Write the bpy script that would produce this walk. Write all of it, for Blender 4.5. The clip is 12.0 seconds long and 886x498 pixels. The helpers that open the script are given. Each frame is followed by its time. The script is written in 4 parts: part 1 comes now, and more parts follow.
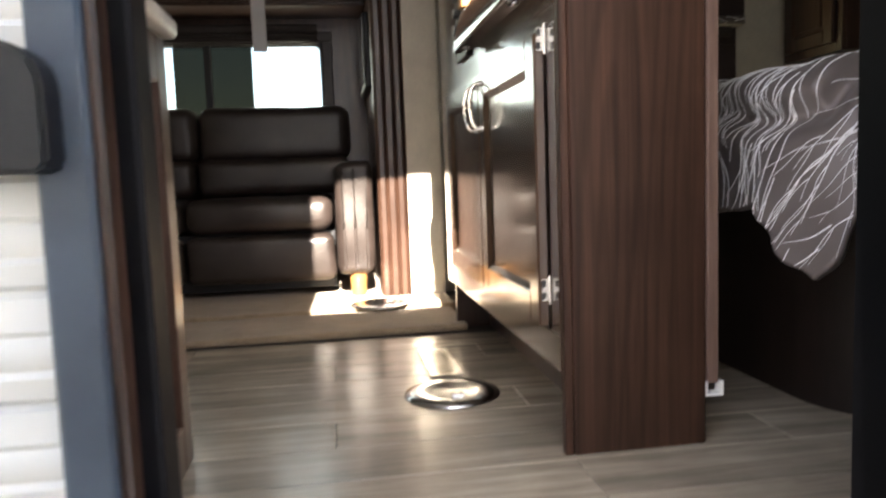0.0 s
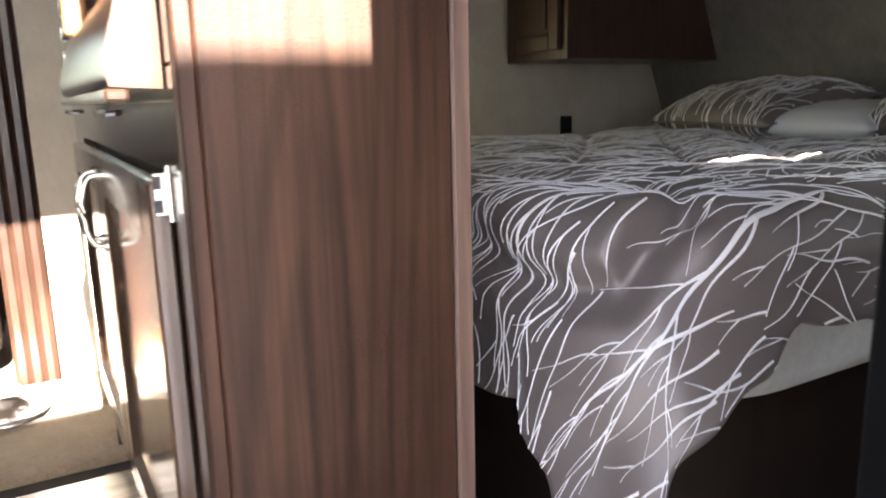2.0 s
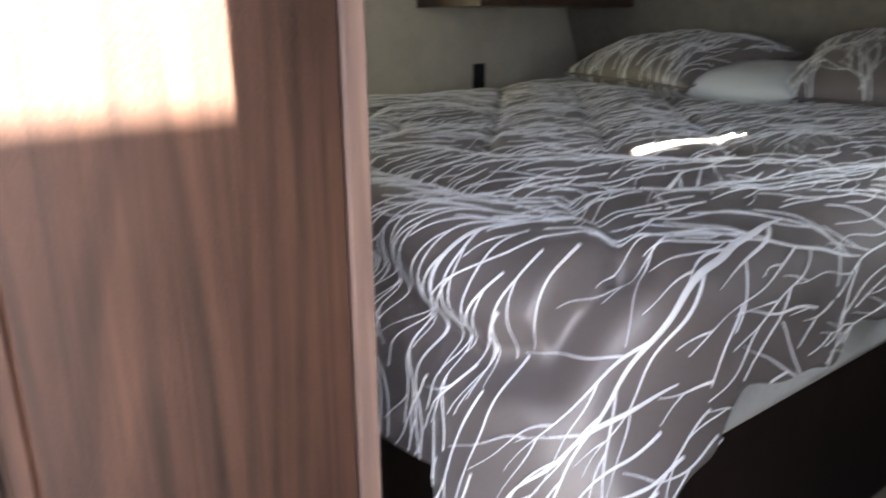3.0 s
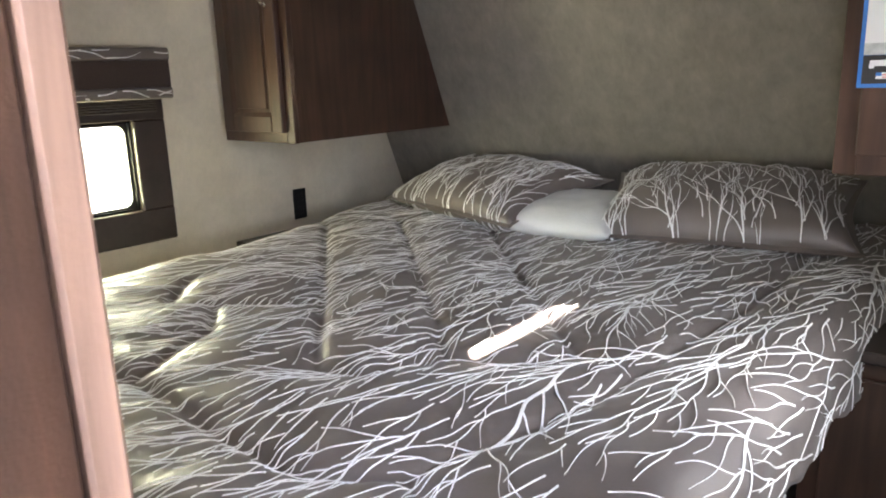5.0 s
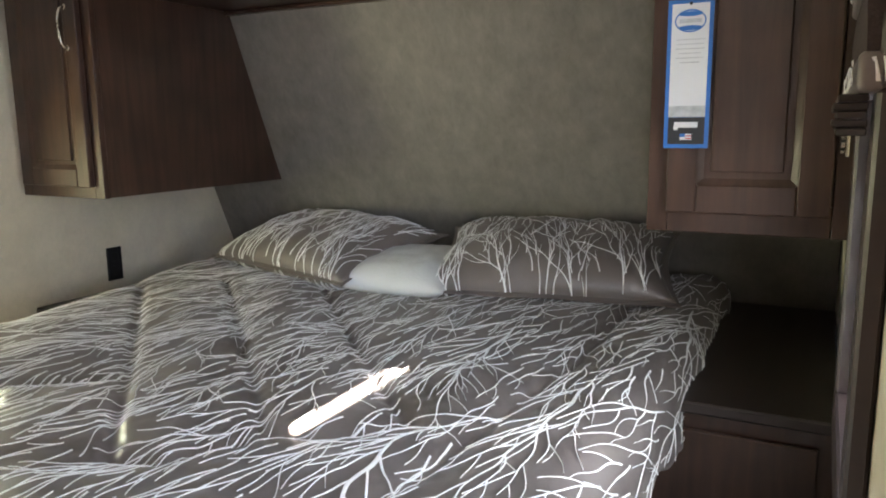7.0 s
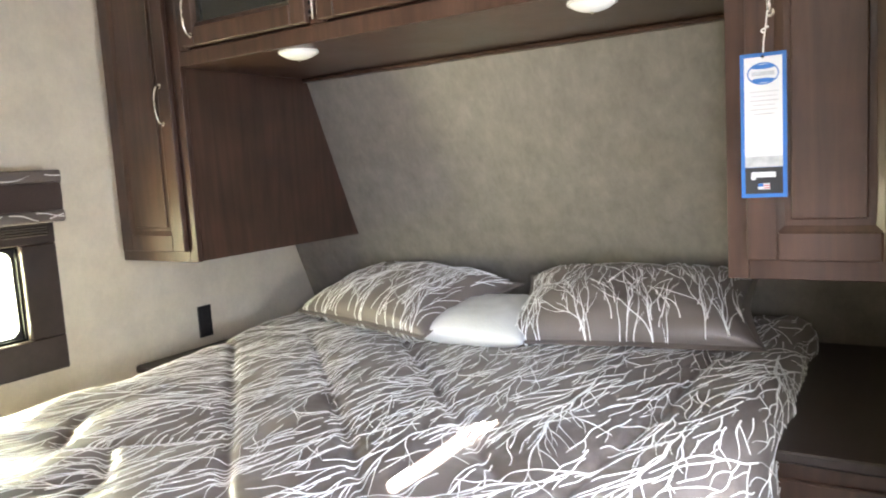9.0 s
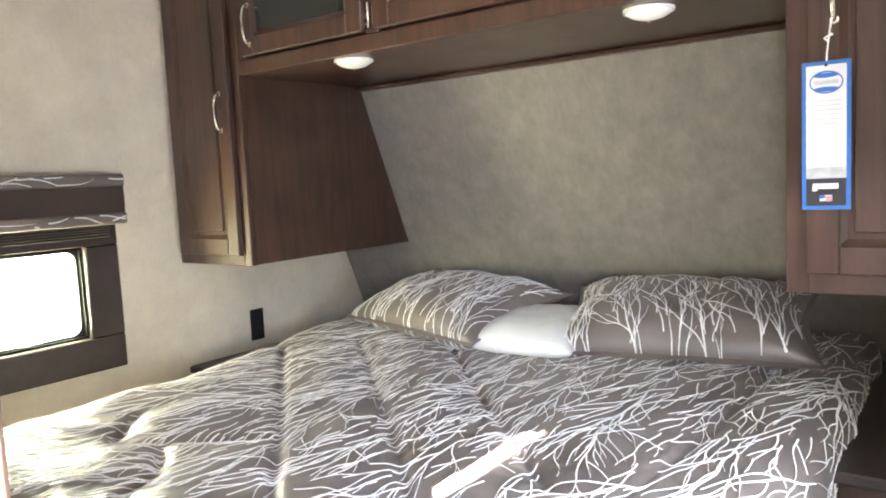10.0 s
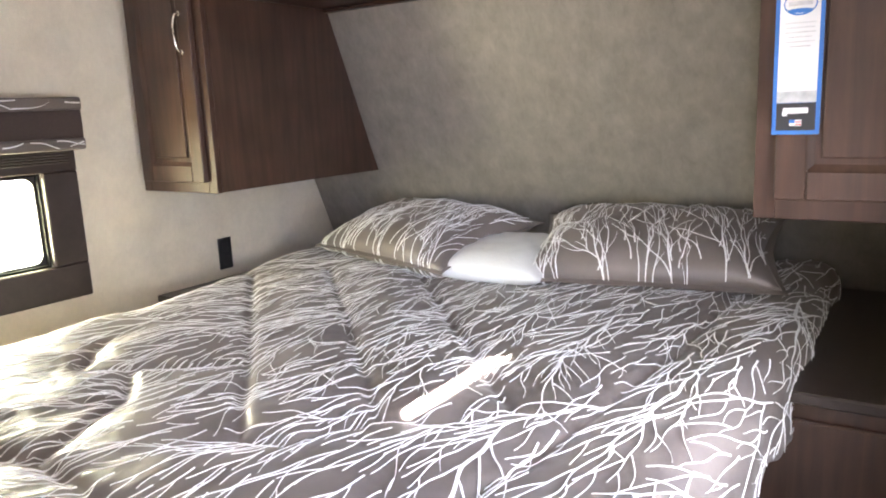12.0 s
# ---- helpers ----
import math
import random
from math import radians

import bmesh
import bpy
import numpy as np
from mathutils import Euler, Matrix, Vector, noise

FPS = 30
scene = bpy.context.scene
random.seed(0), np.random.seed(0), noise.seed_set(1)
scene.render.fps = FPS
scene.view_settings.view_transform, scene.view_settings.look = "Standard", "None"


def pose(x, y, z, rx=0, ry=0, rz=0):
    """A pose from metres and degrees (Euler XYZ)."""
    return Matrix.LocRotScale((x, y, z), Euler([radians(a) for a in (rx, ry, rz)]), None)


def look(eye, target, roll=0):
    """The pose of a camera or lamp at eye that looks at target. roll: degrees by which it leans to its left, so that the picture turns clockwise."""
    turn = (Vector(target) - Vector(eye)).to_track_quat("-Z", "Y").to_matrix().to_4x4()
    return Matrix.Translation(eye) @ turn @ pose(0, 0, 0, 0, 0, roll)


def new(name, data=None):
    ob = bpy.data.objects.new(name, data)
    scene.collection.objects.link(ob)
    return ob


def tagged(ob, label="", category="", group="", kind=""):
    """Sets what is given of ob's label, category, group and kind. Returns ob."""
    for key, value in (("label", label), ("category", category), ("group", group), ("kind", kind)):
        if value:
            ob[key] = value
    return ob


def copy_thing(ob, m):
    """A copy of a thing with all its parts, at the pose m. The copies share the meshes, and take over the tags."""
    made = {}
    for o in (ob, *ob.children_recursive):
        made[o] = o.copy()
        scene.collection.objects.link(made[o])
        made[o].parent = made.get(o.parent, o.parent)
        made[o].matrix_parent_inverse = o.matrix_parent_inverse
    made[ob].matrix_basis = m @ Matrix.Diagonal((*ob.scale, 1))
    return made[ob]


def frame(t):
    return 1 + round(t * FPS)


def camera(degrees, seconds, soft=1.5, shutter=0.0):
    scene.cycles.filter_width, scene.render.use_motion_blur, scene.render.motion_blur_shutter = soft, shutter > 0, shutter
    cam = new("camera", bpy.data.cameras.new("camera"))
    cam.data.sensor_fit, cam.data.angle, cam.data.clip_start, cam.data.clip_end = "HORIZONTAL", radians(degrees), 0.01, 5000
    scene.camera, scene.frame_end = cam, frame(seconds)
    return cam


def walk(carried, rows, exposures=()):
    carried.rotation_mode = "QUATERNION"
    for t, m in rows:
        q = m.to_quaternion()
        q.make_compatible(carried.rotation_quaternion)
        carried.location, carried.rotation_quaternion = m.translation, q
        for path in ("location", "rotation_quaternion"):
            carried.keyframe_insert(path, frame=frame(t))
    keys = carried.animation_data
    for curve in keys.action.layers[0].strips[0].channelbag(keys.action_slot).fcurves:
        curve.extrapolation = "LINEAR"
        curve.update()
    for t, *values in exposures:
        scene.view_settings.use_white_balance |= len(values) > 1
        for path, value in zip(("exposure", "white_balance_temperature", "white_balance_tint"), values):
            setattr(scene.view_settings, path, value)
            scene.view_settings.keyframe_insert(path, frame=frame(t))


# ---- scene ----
cam = camera(62.4, 12.0, soft=1.9, shutter=0.5)
PATH = [
    (0, (-0.185, -0.04, 0.486), (0.105, 1.929, 0.29), -2.1),
    (0.5, (-0.124, 0.081, 0.524), (0.336, 2.025, 0.424), -1.5),
    (1, (-0.048, 0.28, 0.626), (0.717, 2.123, 0.489), -0.5),
    (1.5, (-0.009, 0.371, 0.723), (0.956, 2.097, 0.422), -2.2),
    (2, (0.073, 0.503, 0.795), (1.044, 2.205, 0.396), -1.3),
    (2.5, (0.149, 0.586, 0.867), (1.165, 2.19, 0.24), -1.4),
    (3, (0.174, 0.645, 0.898), (1.315, 2.173, 0.294), -0.3),
    (3.5, (0.179, 0.687, 1.002), (1.606, 1.967, 0.431), 0.4),
    (5.5, (0.332, 0.784, 1.147), (1.846, 2.005, 0.685), -2.1),
    (6, (0.345, 0.788, 1.145), (1.921, 1.915, 0.65), -1.0),
    (6.5, (0.395, 0.775, 1.144), (2.086, 1.765, 0.75), 0.0),
    (6.7, (0.397, 0.776, 1.144), (2.134, 1.697, 0.784), -0.2),
    (8.3, (0.342, 0.784, 1.177), (2.08, 1.737, 0.911), -2.8),
    (8.5, (0.34, 0.784, 1.183), (2.054, 1.782, 0.928), -3.1),
    (9, (0.338, 0.785, 1.19), (2.011, 1.856, 0.963), -3.5),
    (9.5, (0.338, 0.787, 1.187), (1.971, 1.924, 0.99), -3.4),
    (10, (0.334, 0.786, 1.184), (1.936, 1.968, 0.992), -2.8),
    (10.5, (0.333, 0.789, 1.185), (1.908, 2.002, 0.962), -2.3),
    (11, (0.341, 0.79, 1.177), (1.952, 1.945, 0.908), -2.4),
    (11.5, (0.342, 0.789, 1.177), (1.97, 1.897, 0.825), -1.7),
    (12, (0.348, 0.788, 1.169), (1.967, 1.899, 0.79), -2.5),
]
EXPOSURES = [(0.0, 3.4, 7000, 12), (0.5, 3.15, 7300, 17), (1.0, 3.15, 7200, 17), (1.5, 3.75, 6800, 13), (2.0, 4.2, 6600, 12), (2.5, 4.5, 6400, 11), (3.0, 4.65, 6300, 10),
             (3.7, 4.8, 6300, 10), (5.5, 6.1, 6700, 13), (6.0, 6.0, 6600, 9), (6.5, 5.65, 6500, 9), (8.5, 6.6, 6500, 12), (9.5, 6.85, 6500, 13), (10.5, 6.78, 6500, 12), (11.5, 6.62, 6450, 10), (12.0, 6.78, 6500, 18)]
walk(cam, [(t, look(eye, target, roll)) for t, eye, target, roll in PATH], EXPOSURES)

# ---- light ----
SUN_WAY = Vector((0.04, 1.0, -0.58)).normalized()
world = bpy.data.worlds.new("sky")
scene.world = world
world.use_nodes = True
wn = world.node_tree
sky = wn.nodes.new("ShaderNodeTexSky")
sky.sky_type = "NISHITA"
sky.sun_disc = False
sky.sun_elevation = math.asin(-SUN_WAY.z)
sky.sun_rotation = math.atan2(-SUN_WAY.x, -SUN_WAY.y)
wn.links.new(sky.outputs[0], wn.nodes["Background"].inputs[0])
wn.nodes["Background"].inputs[1].default_value = 0.05
sun = new("sun", bpy.data.lights.new("sun", "SUN"))
sun.data.energy, sun.data.angle, sun.data.color = 5.0, radians(0.53), (1.0, 0.93, 0.82)
sun.matrix_world = look((0, 0, 8), Vector((0, 0, 8)) + SUN_WAY)


def opening_light(name, centre, way, width, height, watts, color):
    """Sky light that enters by an opening."""
    lamp = new(name, bpy.data.lights.new(name, "AREA"))
    lamp.data.shape, lamp.data.size, lamp.data.size_y = "RECTANGLE", width, height
    lamp.data.energy, lamp.data.color = watts, color
    lamp.matrix_world = look(centre, Vector(centre) + Vector(way))
    return lamp


opening_light("sky_in_door", (-0.005, 0.655, 0.92), (0, 1, -0.05), 0.68, 1.6, 0.55, (1.0, 0.955, 1.0))
opening_light("sky_in_bedroom_window", (1.335, 3.10, 0.88), (0, -1, 0), 0.32, 0.28, 0.3, (1.0, 0.965, 0.58))
opening_light("sky_in_bedside_window", (1.4, 0.655, 0.92), (0, 1, -0.1), 0.38, 0.36, 0.13, (0.9, 0.96, 1.04))
opening_light("sky_in_sofa_window", (-1.07, 3.655, 0.93), (0, -1, 0), 1.7, 0.4, 0.8, (1.0, 0.97, 0.82))


# ---- materials ----
def material(name, color, rough=0.5, metal=0.0, grain=0.0, grain_scale=(8, 8, 8), blot=0.0, blot_scale=3.0, bump=0.0,
             bump_scale=200.0, coat=0.0, sheen=0.0, spread=0.0, specular=0.5, figure=0.0):
    """A procedural surface: colour with stretched grain, broad blotches, fine relief and a spread from piece to piece."""
    m = bpy.data.materials.new(name)
    m.use_nodes = True
    nt = m.node_tree
    b = nt.nodes["Principled BSDF"]
    b.inputs["Roughness"].default_value, b.inputs["Metallic"].default_value = rough, metal
    b.inputs["Coat Weight"].default_value, b.inputs["Sheen Weight"].default_value = coat, sheen
    b.inputs["Specular IOR Level"].default_value = specular
    b.inputs["Coat Roughness"].default_value = 0.12
    tc = nt.nodes.new("ShaderNodeTexCoord")
    last = nt.nodes.new("ShaderNodeRGB").outputs[0]
    last.default_value = (*color, 1)

    def scaled(factor, low, high):
        nonlocal last
        r = nt.nodes.new("ShaderNodeMapRange")
        r.inputs["To Min"].default_value, r.inputs["To Max"].default_value = low, high
        nt.links.new(factor, r.inputs["Value"])
        mix = nt.nodes.new("ShaderNodeVectorMath")
        mix.operation = "SCALE"
        nt.links.new(last, mix.inputs[0])
        nt.links.new(r.outputs[0], mix.inputs["Scale"])
        last = mix.outputs[0]

    if grain:
        mp = nt.nodes.new("ShaderNodeMapping")
        mp.inputs["Scale"].default_value = grain_scale
        nt.links.new(tc.outputs["Object"], mp.inputs[0])
        n = nt.nodes.new("ShaderNodeTexNoise")
        n.inputs["Scale"].default_value, n.inputs["Detail"].default_value, n.inputs["Roughness"].default_value = 1.0, 6.0, 0.65
        n.inputs["Distortion"].default_value = 0.6
        nt.links.new(mp.outputs[0], n.inputs["Vector"])
        g = nt.nodes.new("ShaderNodeMapRange")
        g.inputs["From Min"].default_value, g.inputs["From Max"].default_value = 0.3, 0.7
        nt.links.new(n.outputs[0], g.inputs["Value"])
        scaled(g.outputs[0], 1 - grain, 1 + grain)
    if figure:
        # cathedral figure: contour lines of a long, smooth field
        mp = nt.nodes.new("ShaderNodeMapping")
        mp.inputs["Scale"].default_value = (6.5, 6.5, 0.5)
        nt.links.new(tc.outputs["Object"], mp.inputs[0])
        n = nt.nodes.new("ShaderNodeTexNoise")
        n.inputs["Scale"].default_value, n.inputs["Detail"].default_value, n.inputs["Roughness"].default_value = 1.0, 2.5, 0.35
        nt.links.new(mp.outputs[0], n.inputs["Vector"])
        k = nt.nodes.new("ShaderNodeMath")
        k.operation = "MULTIPLY"
        k.inputs[1].default_value = 75.0
        nt.links.new(n.outputs[0], k.inputs[0])
        w = nt.nodes.new("ShaderNodeMath")
        w.operation = "SINE"
        nt.links.new(k.outputs[0], w.inputs[0])
        scaled(w.outputs[0], 1, 1 - 2 * figure)
    if blot:
        n = nt.nodes.new("ShaderNodeTexNoise")
        n.inputs["Scale"].default_value, n.inputs["Detail"].default_value = blot_scale, 4.0
        nt.links.new(tc.outputs["Object"], n.inputs["Vector"])
        g = nt.nodes.new("ShaderNodeMapRange")
        g.inputs["From Min"].default_value, g.inputs["From Max"].default_value = 0.32, 0.68
        nt.links.new(n.outputs[0], g.inputs["Value"])
        scaled(g.outputs[0], 1 - blot, 1 + blot)
        rr = nt.nodes.new("ShaderNodeMapRange")
        rr.inputs["To Min"].default_value, rr.inputs["To Max"].default_value = max(0.02, rough - 0.08), min(1, rough + 0.08)
        nt.links.new(n.outputs[0], rr.inputs["Value"])
        nt.links.new(rr.outputs[0], b.inputs["Roughness"])
    if spread:
        oi = nt.nodes.new("ShaderNodeObjectInfo")
        scaled(oi.outputs["Random"], 1 - spread, 1 + spread)
    nt.links.new(last, b.inputs["Base Color"])
    if bump:
        n = nt.nodes.new("ShaderNodeTexNoise")
        n.inputs["Scale"].default_value, n.inputs["Detail"].default_value = bump_scale, 3.0
        nt.links.new(tc.outputs["Object"], n.inputs["Vector"])
        bp = nt.nodes.new("ShaderNodeBump")
        bp.inputs["Strength"].default_value, bp.inputs["Distance"].default_value = bump, 0.004
        nt.links.new(n.outputs[0], bp.inputs["Height"])
        nt.links.new(bp.outputs[0], b.inputs["Normal"])
    return m


def glass_material(name, tint):
    m = bpy.data.materials.new(name)
    m.use_nodes = True
    nt = m.node_tree
    nt.nodes.remove(nt.nodes["Principled BSDF"])
    tr, gl, mx = (nt.nodes.new("ShaderNodeBsdf" + k) for k in ("Transparent", "Glossy", "Transparent"))
    mx = nt.nodes.new("ShaderNodeMixShader")
    fr = nt.nodes.new("ShaderNodeFresnel")
    fr.inputs[0].default_value = 1.45
    tr.inputs[0].default_value = (*tint, 1)
    gl.inputs["Roughness"].default_value = 0.02
    nt.links.new(fr.outputs[0], mx.inputs[0])
    nt.links.new(tr.outputs[0], mx.inputs[1])
    nt.links.new(gl.outputs[0], mx.inputs[2])
    nt.links.new(mx.outputs[0], nt.nodes["Material Output"].inputs[0])
    return m


M_PANEL = material("brown_wood_laminate", (0.044, 0.0205, 0.0128), 0.5, specular=0.28, figure=0.16, grain=0.5, grain_scale=(55, 55, 1.6), blot=0.22, blot_scale=4.0, bump=0.12, bump_scale=350)
M_TRIM = material("brown_wood_trim", (0.17, 0.108, 0.085), 0.42, figure=0.1, grain=0.35, grain_scale=(60, 60, 2), bump=0.1)
M_DARK = material("dark_stained_maple", (0.051, 0.0255, 0.0172), 0.34, figure=0.08, grain=0.34, grain_scale=(34, 34, 2.2), blot=0.24, blot_scale=6, bump=0.08, coat=0.16)
M_BASE = material("black_brown_laminate", (0.016, 0.010, 0.008), 0.6, specular=0.25, grain=0.25, grain_scale=(22, 22, 2.2), blot=0.2, blot_scale=5, bump=0.06)
M_GLOSS = material("dark_varnished_wood", (0.07, 0.04, 0.026), 0.22, grain=0.25, grain_scale=(30, 30, 3), blot=0.1, bump=0.03, coat=1.0)
# orange carries the sun's glow on the cubby stiles; also the sofa feet's wood
M_ORANGE = material("sun_orange_varnished_wood", (0.3, 0.14, 0.05), 0.35, grain=0.2, grain_scale=(40, 40, 3), coat=0.3)
M_CREAM = material("cream_wallboard", (0.6, 0.55, 0.465), 0.7, grain=0.05, grain_scale=(90, 90, 60), blot=0.07, blot_scale=9, bump=0.15, bump_scale=160)
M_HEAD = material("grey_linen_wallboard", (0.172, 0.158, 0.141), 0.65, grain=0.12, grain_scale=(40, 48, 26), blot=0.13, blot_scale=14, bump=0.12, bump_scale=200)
M_CEIL = material("white_ceiling_board", (0.74, 0.72, 0.67), 0.8, blot=0.04, blot_scale=6, bump=0.1)
M_PLANK = material("weathered_vinyl_plank", (0.4, 0.345, 0.27), 0.22, specular=0.8, grain=0.36, grain_scale=(2.2, 26, 10), blot=0.22, blot_scale=3.5, bump=0.12, bump_scale=120, spread=0.16)
M_JOINT = material("dark_floor_joint", (0.08, 0.07, 0.06), 0.8, blot=0.1)
M_CARPET = material("tan_cut_pile_carpet", (0.36, 0.28, 0.19), 0.95, grain=0.3, grain_scale=(180, 180, 180), blot=0.15, blot_scale=8, bump=1.0, bump_scale=260, sheen=0.3)
M_SATIN = material("taupe_satin", (0.152, 0.129, 0.124), 0.46, 0.28, specular=0.7, blot=0.1, blot_scale=5, bump=0.16, bump_scale=40, sheen=0.06, grain=0.05, grain_scale=(300, 300, 300))
M_TWIG = material("silver_white_embroidery", (0.78, 0.78, 0.8), 0.6, grain=0.1, grain_scale=(400, 400, 400), bump=0.2, bump_scale=600)
M_MATTRESS = material("pale_grey_ticking", (0.6, 0.61, 0.62), 0.8, grain=0.08, grain_scale=(60, 60, 60), bump=0.4, bump_scale=90)
M_LINEN = material("white_cotton", (0.56, 0.57, 0.6), 0.8, blot=0.05, bump=0.3, bump_scale=90)
M_LEATHER = material("black_leather", (0.026, 0.019, 0.017), 0.36, blot=0.3, blot_scale=9, bump=0.35, bump_scale=130)
M_BLACK = material("black_plastic", (0.008, 0.009, 0.012), 0.45, blot=0.15, bump=0.08)
M_FRAME = material("black_door_frame", (0.003, 0.003, 0.004), 0.55, blot=0.2, blot_scale=9, bump=0.05, specular=0.1)
M_GREY = material("grey_painted_flange", (0.06, 0.08, 0.11), 0.4, blot=0.15, blot_scale=12)
M_WINFR = material("espresso_window_frame", (0.032, 0.021, 0.02), 0.45, blot=0.2, blot_scale=10, grain=0.15, grain_scale=(30, 30, 30))
M_NICKEL = material("brushed_nickel", (0.72, 0.69, 0.64), 0.24, 1.0, blot=0.08, blot_scale=40)
M_CHROME = material("chrome", (0.85, 0.86, 0.88), 0.2, 1.0, blot=0.03)
M_WHITEP = material("white_plastic", (0.76, 0.76, 0.74), 0.4, blot=0.05)
M_LAMP = material("frosted_lamp_cover", (0.8, 0.79, 0.77), 0.35, blot=0.04)
M_SIDING = material("white_ribbed_siding", (0.78, 0.78, 0.77), 0.35, blot=0.05, blot_scale=5, bump=0.04)
M_GROUND = material("pale_gravel", (0.36, 0.34, 0.3), 0.9, grain=0.25, grain_scale=(30, 30, 30), blot=0.25, blot_scale=1.5, bump=0.8, bump_scale=40)
M_COUNTER = material("speckled_laminate_counter", (0.5, 0.47, 0.42), 0.3, grain=0.25, grain_scale=(120, 120, 120), blot=0.1)
M_SHADE = material("dark_pleated_shade", (0.05, 0.04, 0.036), 0.8, grain=0.2, grain_scale=(10, 10, 200))
M_SUEDE = material("dark_brown_fabric", (0.045, 0.03, 0.028), 0.85, grain=0.15, grain_scale=(200, 200, 200), bump=0.4, bump_scale=300)
M_BLUE = material("blue_print", (0.02, 0.13, 0.42), 0.45, blot=0.05)
M_PAPER = material("white_card", (0.6, 0.6, 0.61), 0.5, blot=0.03)
M_INK = material("black_print", (0.012, 0.012, 0.014), 0.45, blot=0.05)
M_GREYINK = material("grey_print", (0.4, 0.41, 0.42), 0.5, blot=0.2, blot_scale=60)
M_RED = material("red_print", (0.5, 0.03, 0.04), 0.5, blot=0.05)
M_SMOKE = material("smoked_glass_panel", (0.02, 0.022, 0.022), 0.12, blot=0.1, specular=0.6)
M_DARKTOP = material("dark_laminate_top", (0.03, 0.022, 0.02), 0.4, grain=0.2, grain_scale=(3, 30, 30), bump=0.05)
M_LEAF = material("green_leaf", (0.07, 0.11, 0.03), 0.6, blot=0.3, blot_scale=3)
M_CLEAR = glass_material("clear_glass", (0.93, 0.96, 0.94))
M_TINT = glass_material("tinted_glass", (0.1, 0.1, 0.085))


# ---- mesh helpers ----
def box(bm, x0, x1, y0, y1, z0, z1, bevel=0.0, seg=1):
    m = Matrix.LocRotScale(((x0 + x1) / 2, (y0 + y1) / 2, (z0 + z1) / 2), None, (x1 - x0, y1 - y0, z1 - z0))
    r = bmesh.ops.create_cube(bm, size=1, matrix=m)
    if bevel:
        edges = {e for v in r["verts"] for e in v.link_edges}
        bmesh.ops.bevel(bm, geom=list(edges), offset=bevel, segments=seg, affect="EDGES", profile=0.5)
    return bm


def boxes(*rows, bevel=0.0, seg=1):
    bm = bmesh.new()
    for r in rows:
        box(bm, *r, bevel=bevel, seg=seg)
    return bm


def cylinder(bm, centre, radius, depth, axis="z", sides=20, r2=None):
    turn = {"x": pose(0, 0, 0, 0, 90, 0), "y": pose(0, 0, 0, 90, 0, 0), "z": Matrix()}[axis]
    bmesh.ops.create_cone(bm, cap_ends=True, segments=sides, radius1=radius, radius2=radius if r2 is None else r2, depth=depth,
                          matrix=Matrix.Translation(centre) @ turn)
    return bm


def tube(bm, pts, radius, sides=8):
    """A round bar along points."""
    rings = []
    for i, p in enumerate(pts):
        d = (Vector(pts[min(i + 1, len(pts) - 1)]) - Vector(pts[max(i - 1, 0)])).normalized()
        q = d.to_track_quat("Z", "Y")
        rings.append([bm.verts.new(Vector(p) + q @ Vector((radius * math.cos(a), radius * math.sin(a), 0)))
                      for a in (2 * math.pi * k / sides for k in range(sides))])
    for a, b in zip(rings, rings[1:]):
        for k in range(sides):
            bm.faces.new((a[k], a[(k + 1) % sides], b[(k + 1) % sides], b[k]))
    bm.faces.new(list(reversed(rings[0])))
    bm.faces.new(rings[-1])
    return bm


def prism(bm, outline, axis, a, b):
    """An outline of 2D points, pushed along an axis from a to b."""
    def place(p, h):
        return {"x": (h, p[0], p[1]), "y": (p[0], h, p[1]), "z": (p[0], p[1], h)}[axis]
    lo = [bm.verts.new(place(p, a)) for p in outline]
    hi = [bm.verts.new(place(p, b)) for p in outline]
    n = len(outline)
    bm.faces.new(lo)
    bm.faces.new(list(reversed(hi)))
    for k in range(n):
        bm.faces.new((lo[k], hi[k], hi[(k + 1) % n], lo[(k + 1) % n]))
    return bm


def as_mesh(name, bm, mat, smooth=None):
    bmesh.ops.recalc_face_normals(bm, faces=bm.faces)
    me = bpy.data.meshes.new(name)
    bm.to_mesh(me)
    bm.free()
    me.materials.append(mat)
    if smooth is not None:
        me.polygons.foreach_set("use_smooth", [True] * len(me.polygons))
        me.set_sharp_from_angle(angle=radians(smooth))
    return me


def part(name, bm, mat, parent=None, label="", smooth=35):
    """Links a bmesh as one mesh object under a thing or a part."""
    ob = new(name, as_mesh(name, bm, mat, smooth))
    if parent:
        ob.parent = parent
    return tagged(ob, label)


def thing(name, label, category, group="", kind="", at=(0, 0, 0)):
    ob = new(name)
    ob.empty_display_size = 0.05
    ob.location = at
    return tagged(ob, label, category, group, kind)


def structure(name, bm, mat, label, category, smooth=35):
    return tagged(part(name, bm, mat, None, "", smooth), label, category, "", "structure")


# ---- structure ----
NEAR, FAR, CEIL = 0.72, 3.05, 1.98
DX0, DX1, DHEAD = -0.36, 0.343, 1.76


def head_x(z):
    return 2.66 - 0.403 * (z - 0.92)


structure("ground", boxes((-60, 60, -60, 60, -0.9, -0.7)), M_GROUND, "pale gravel ground of a trailer lot", "ground")

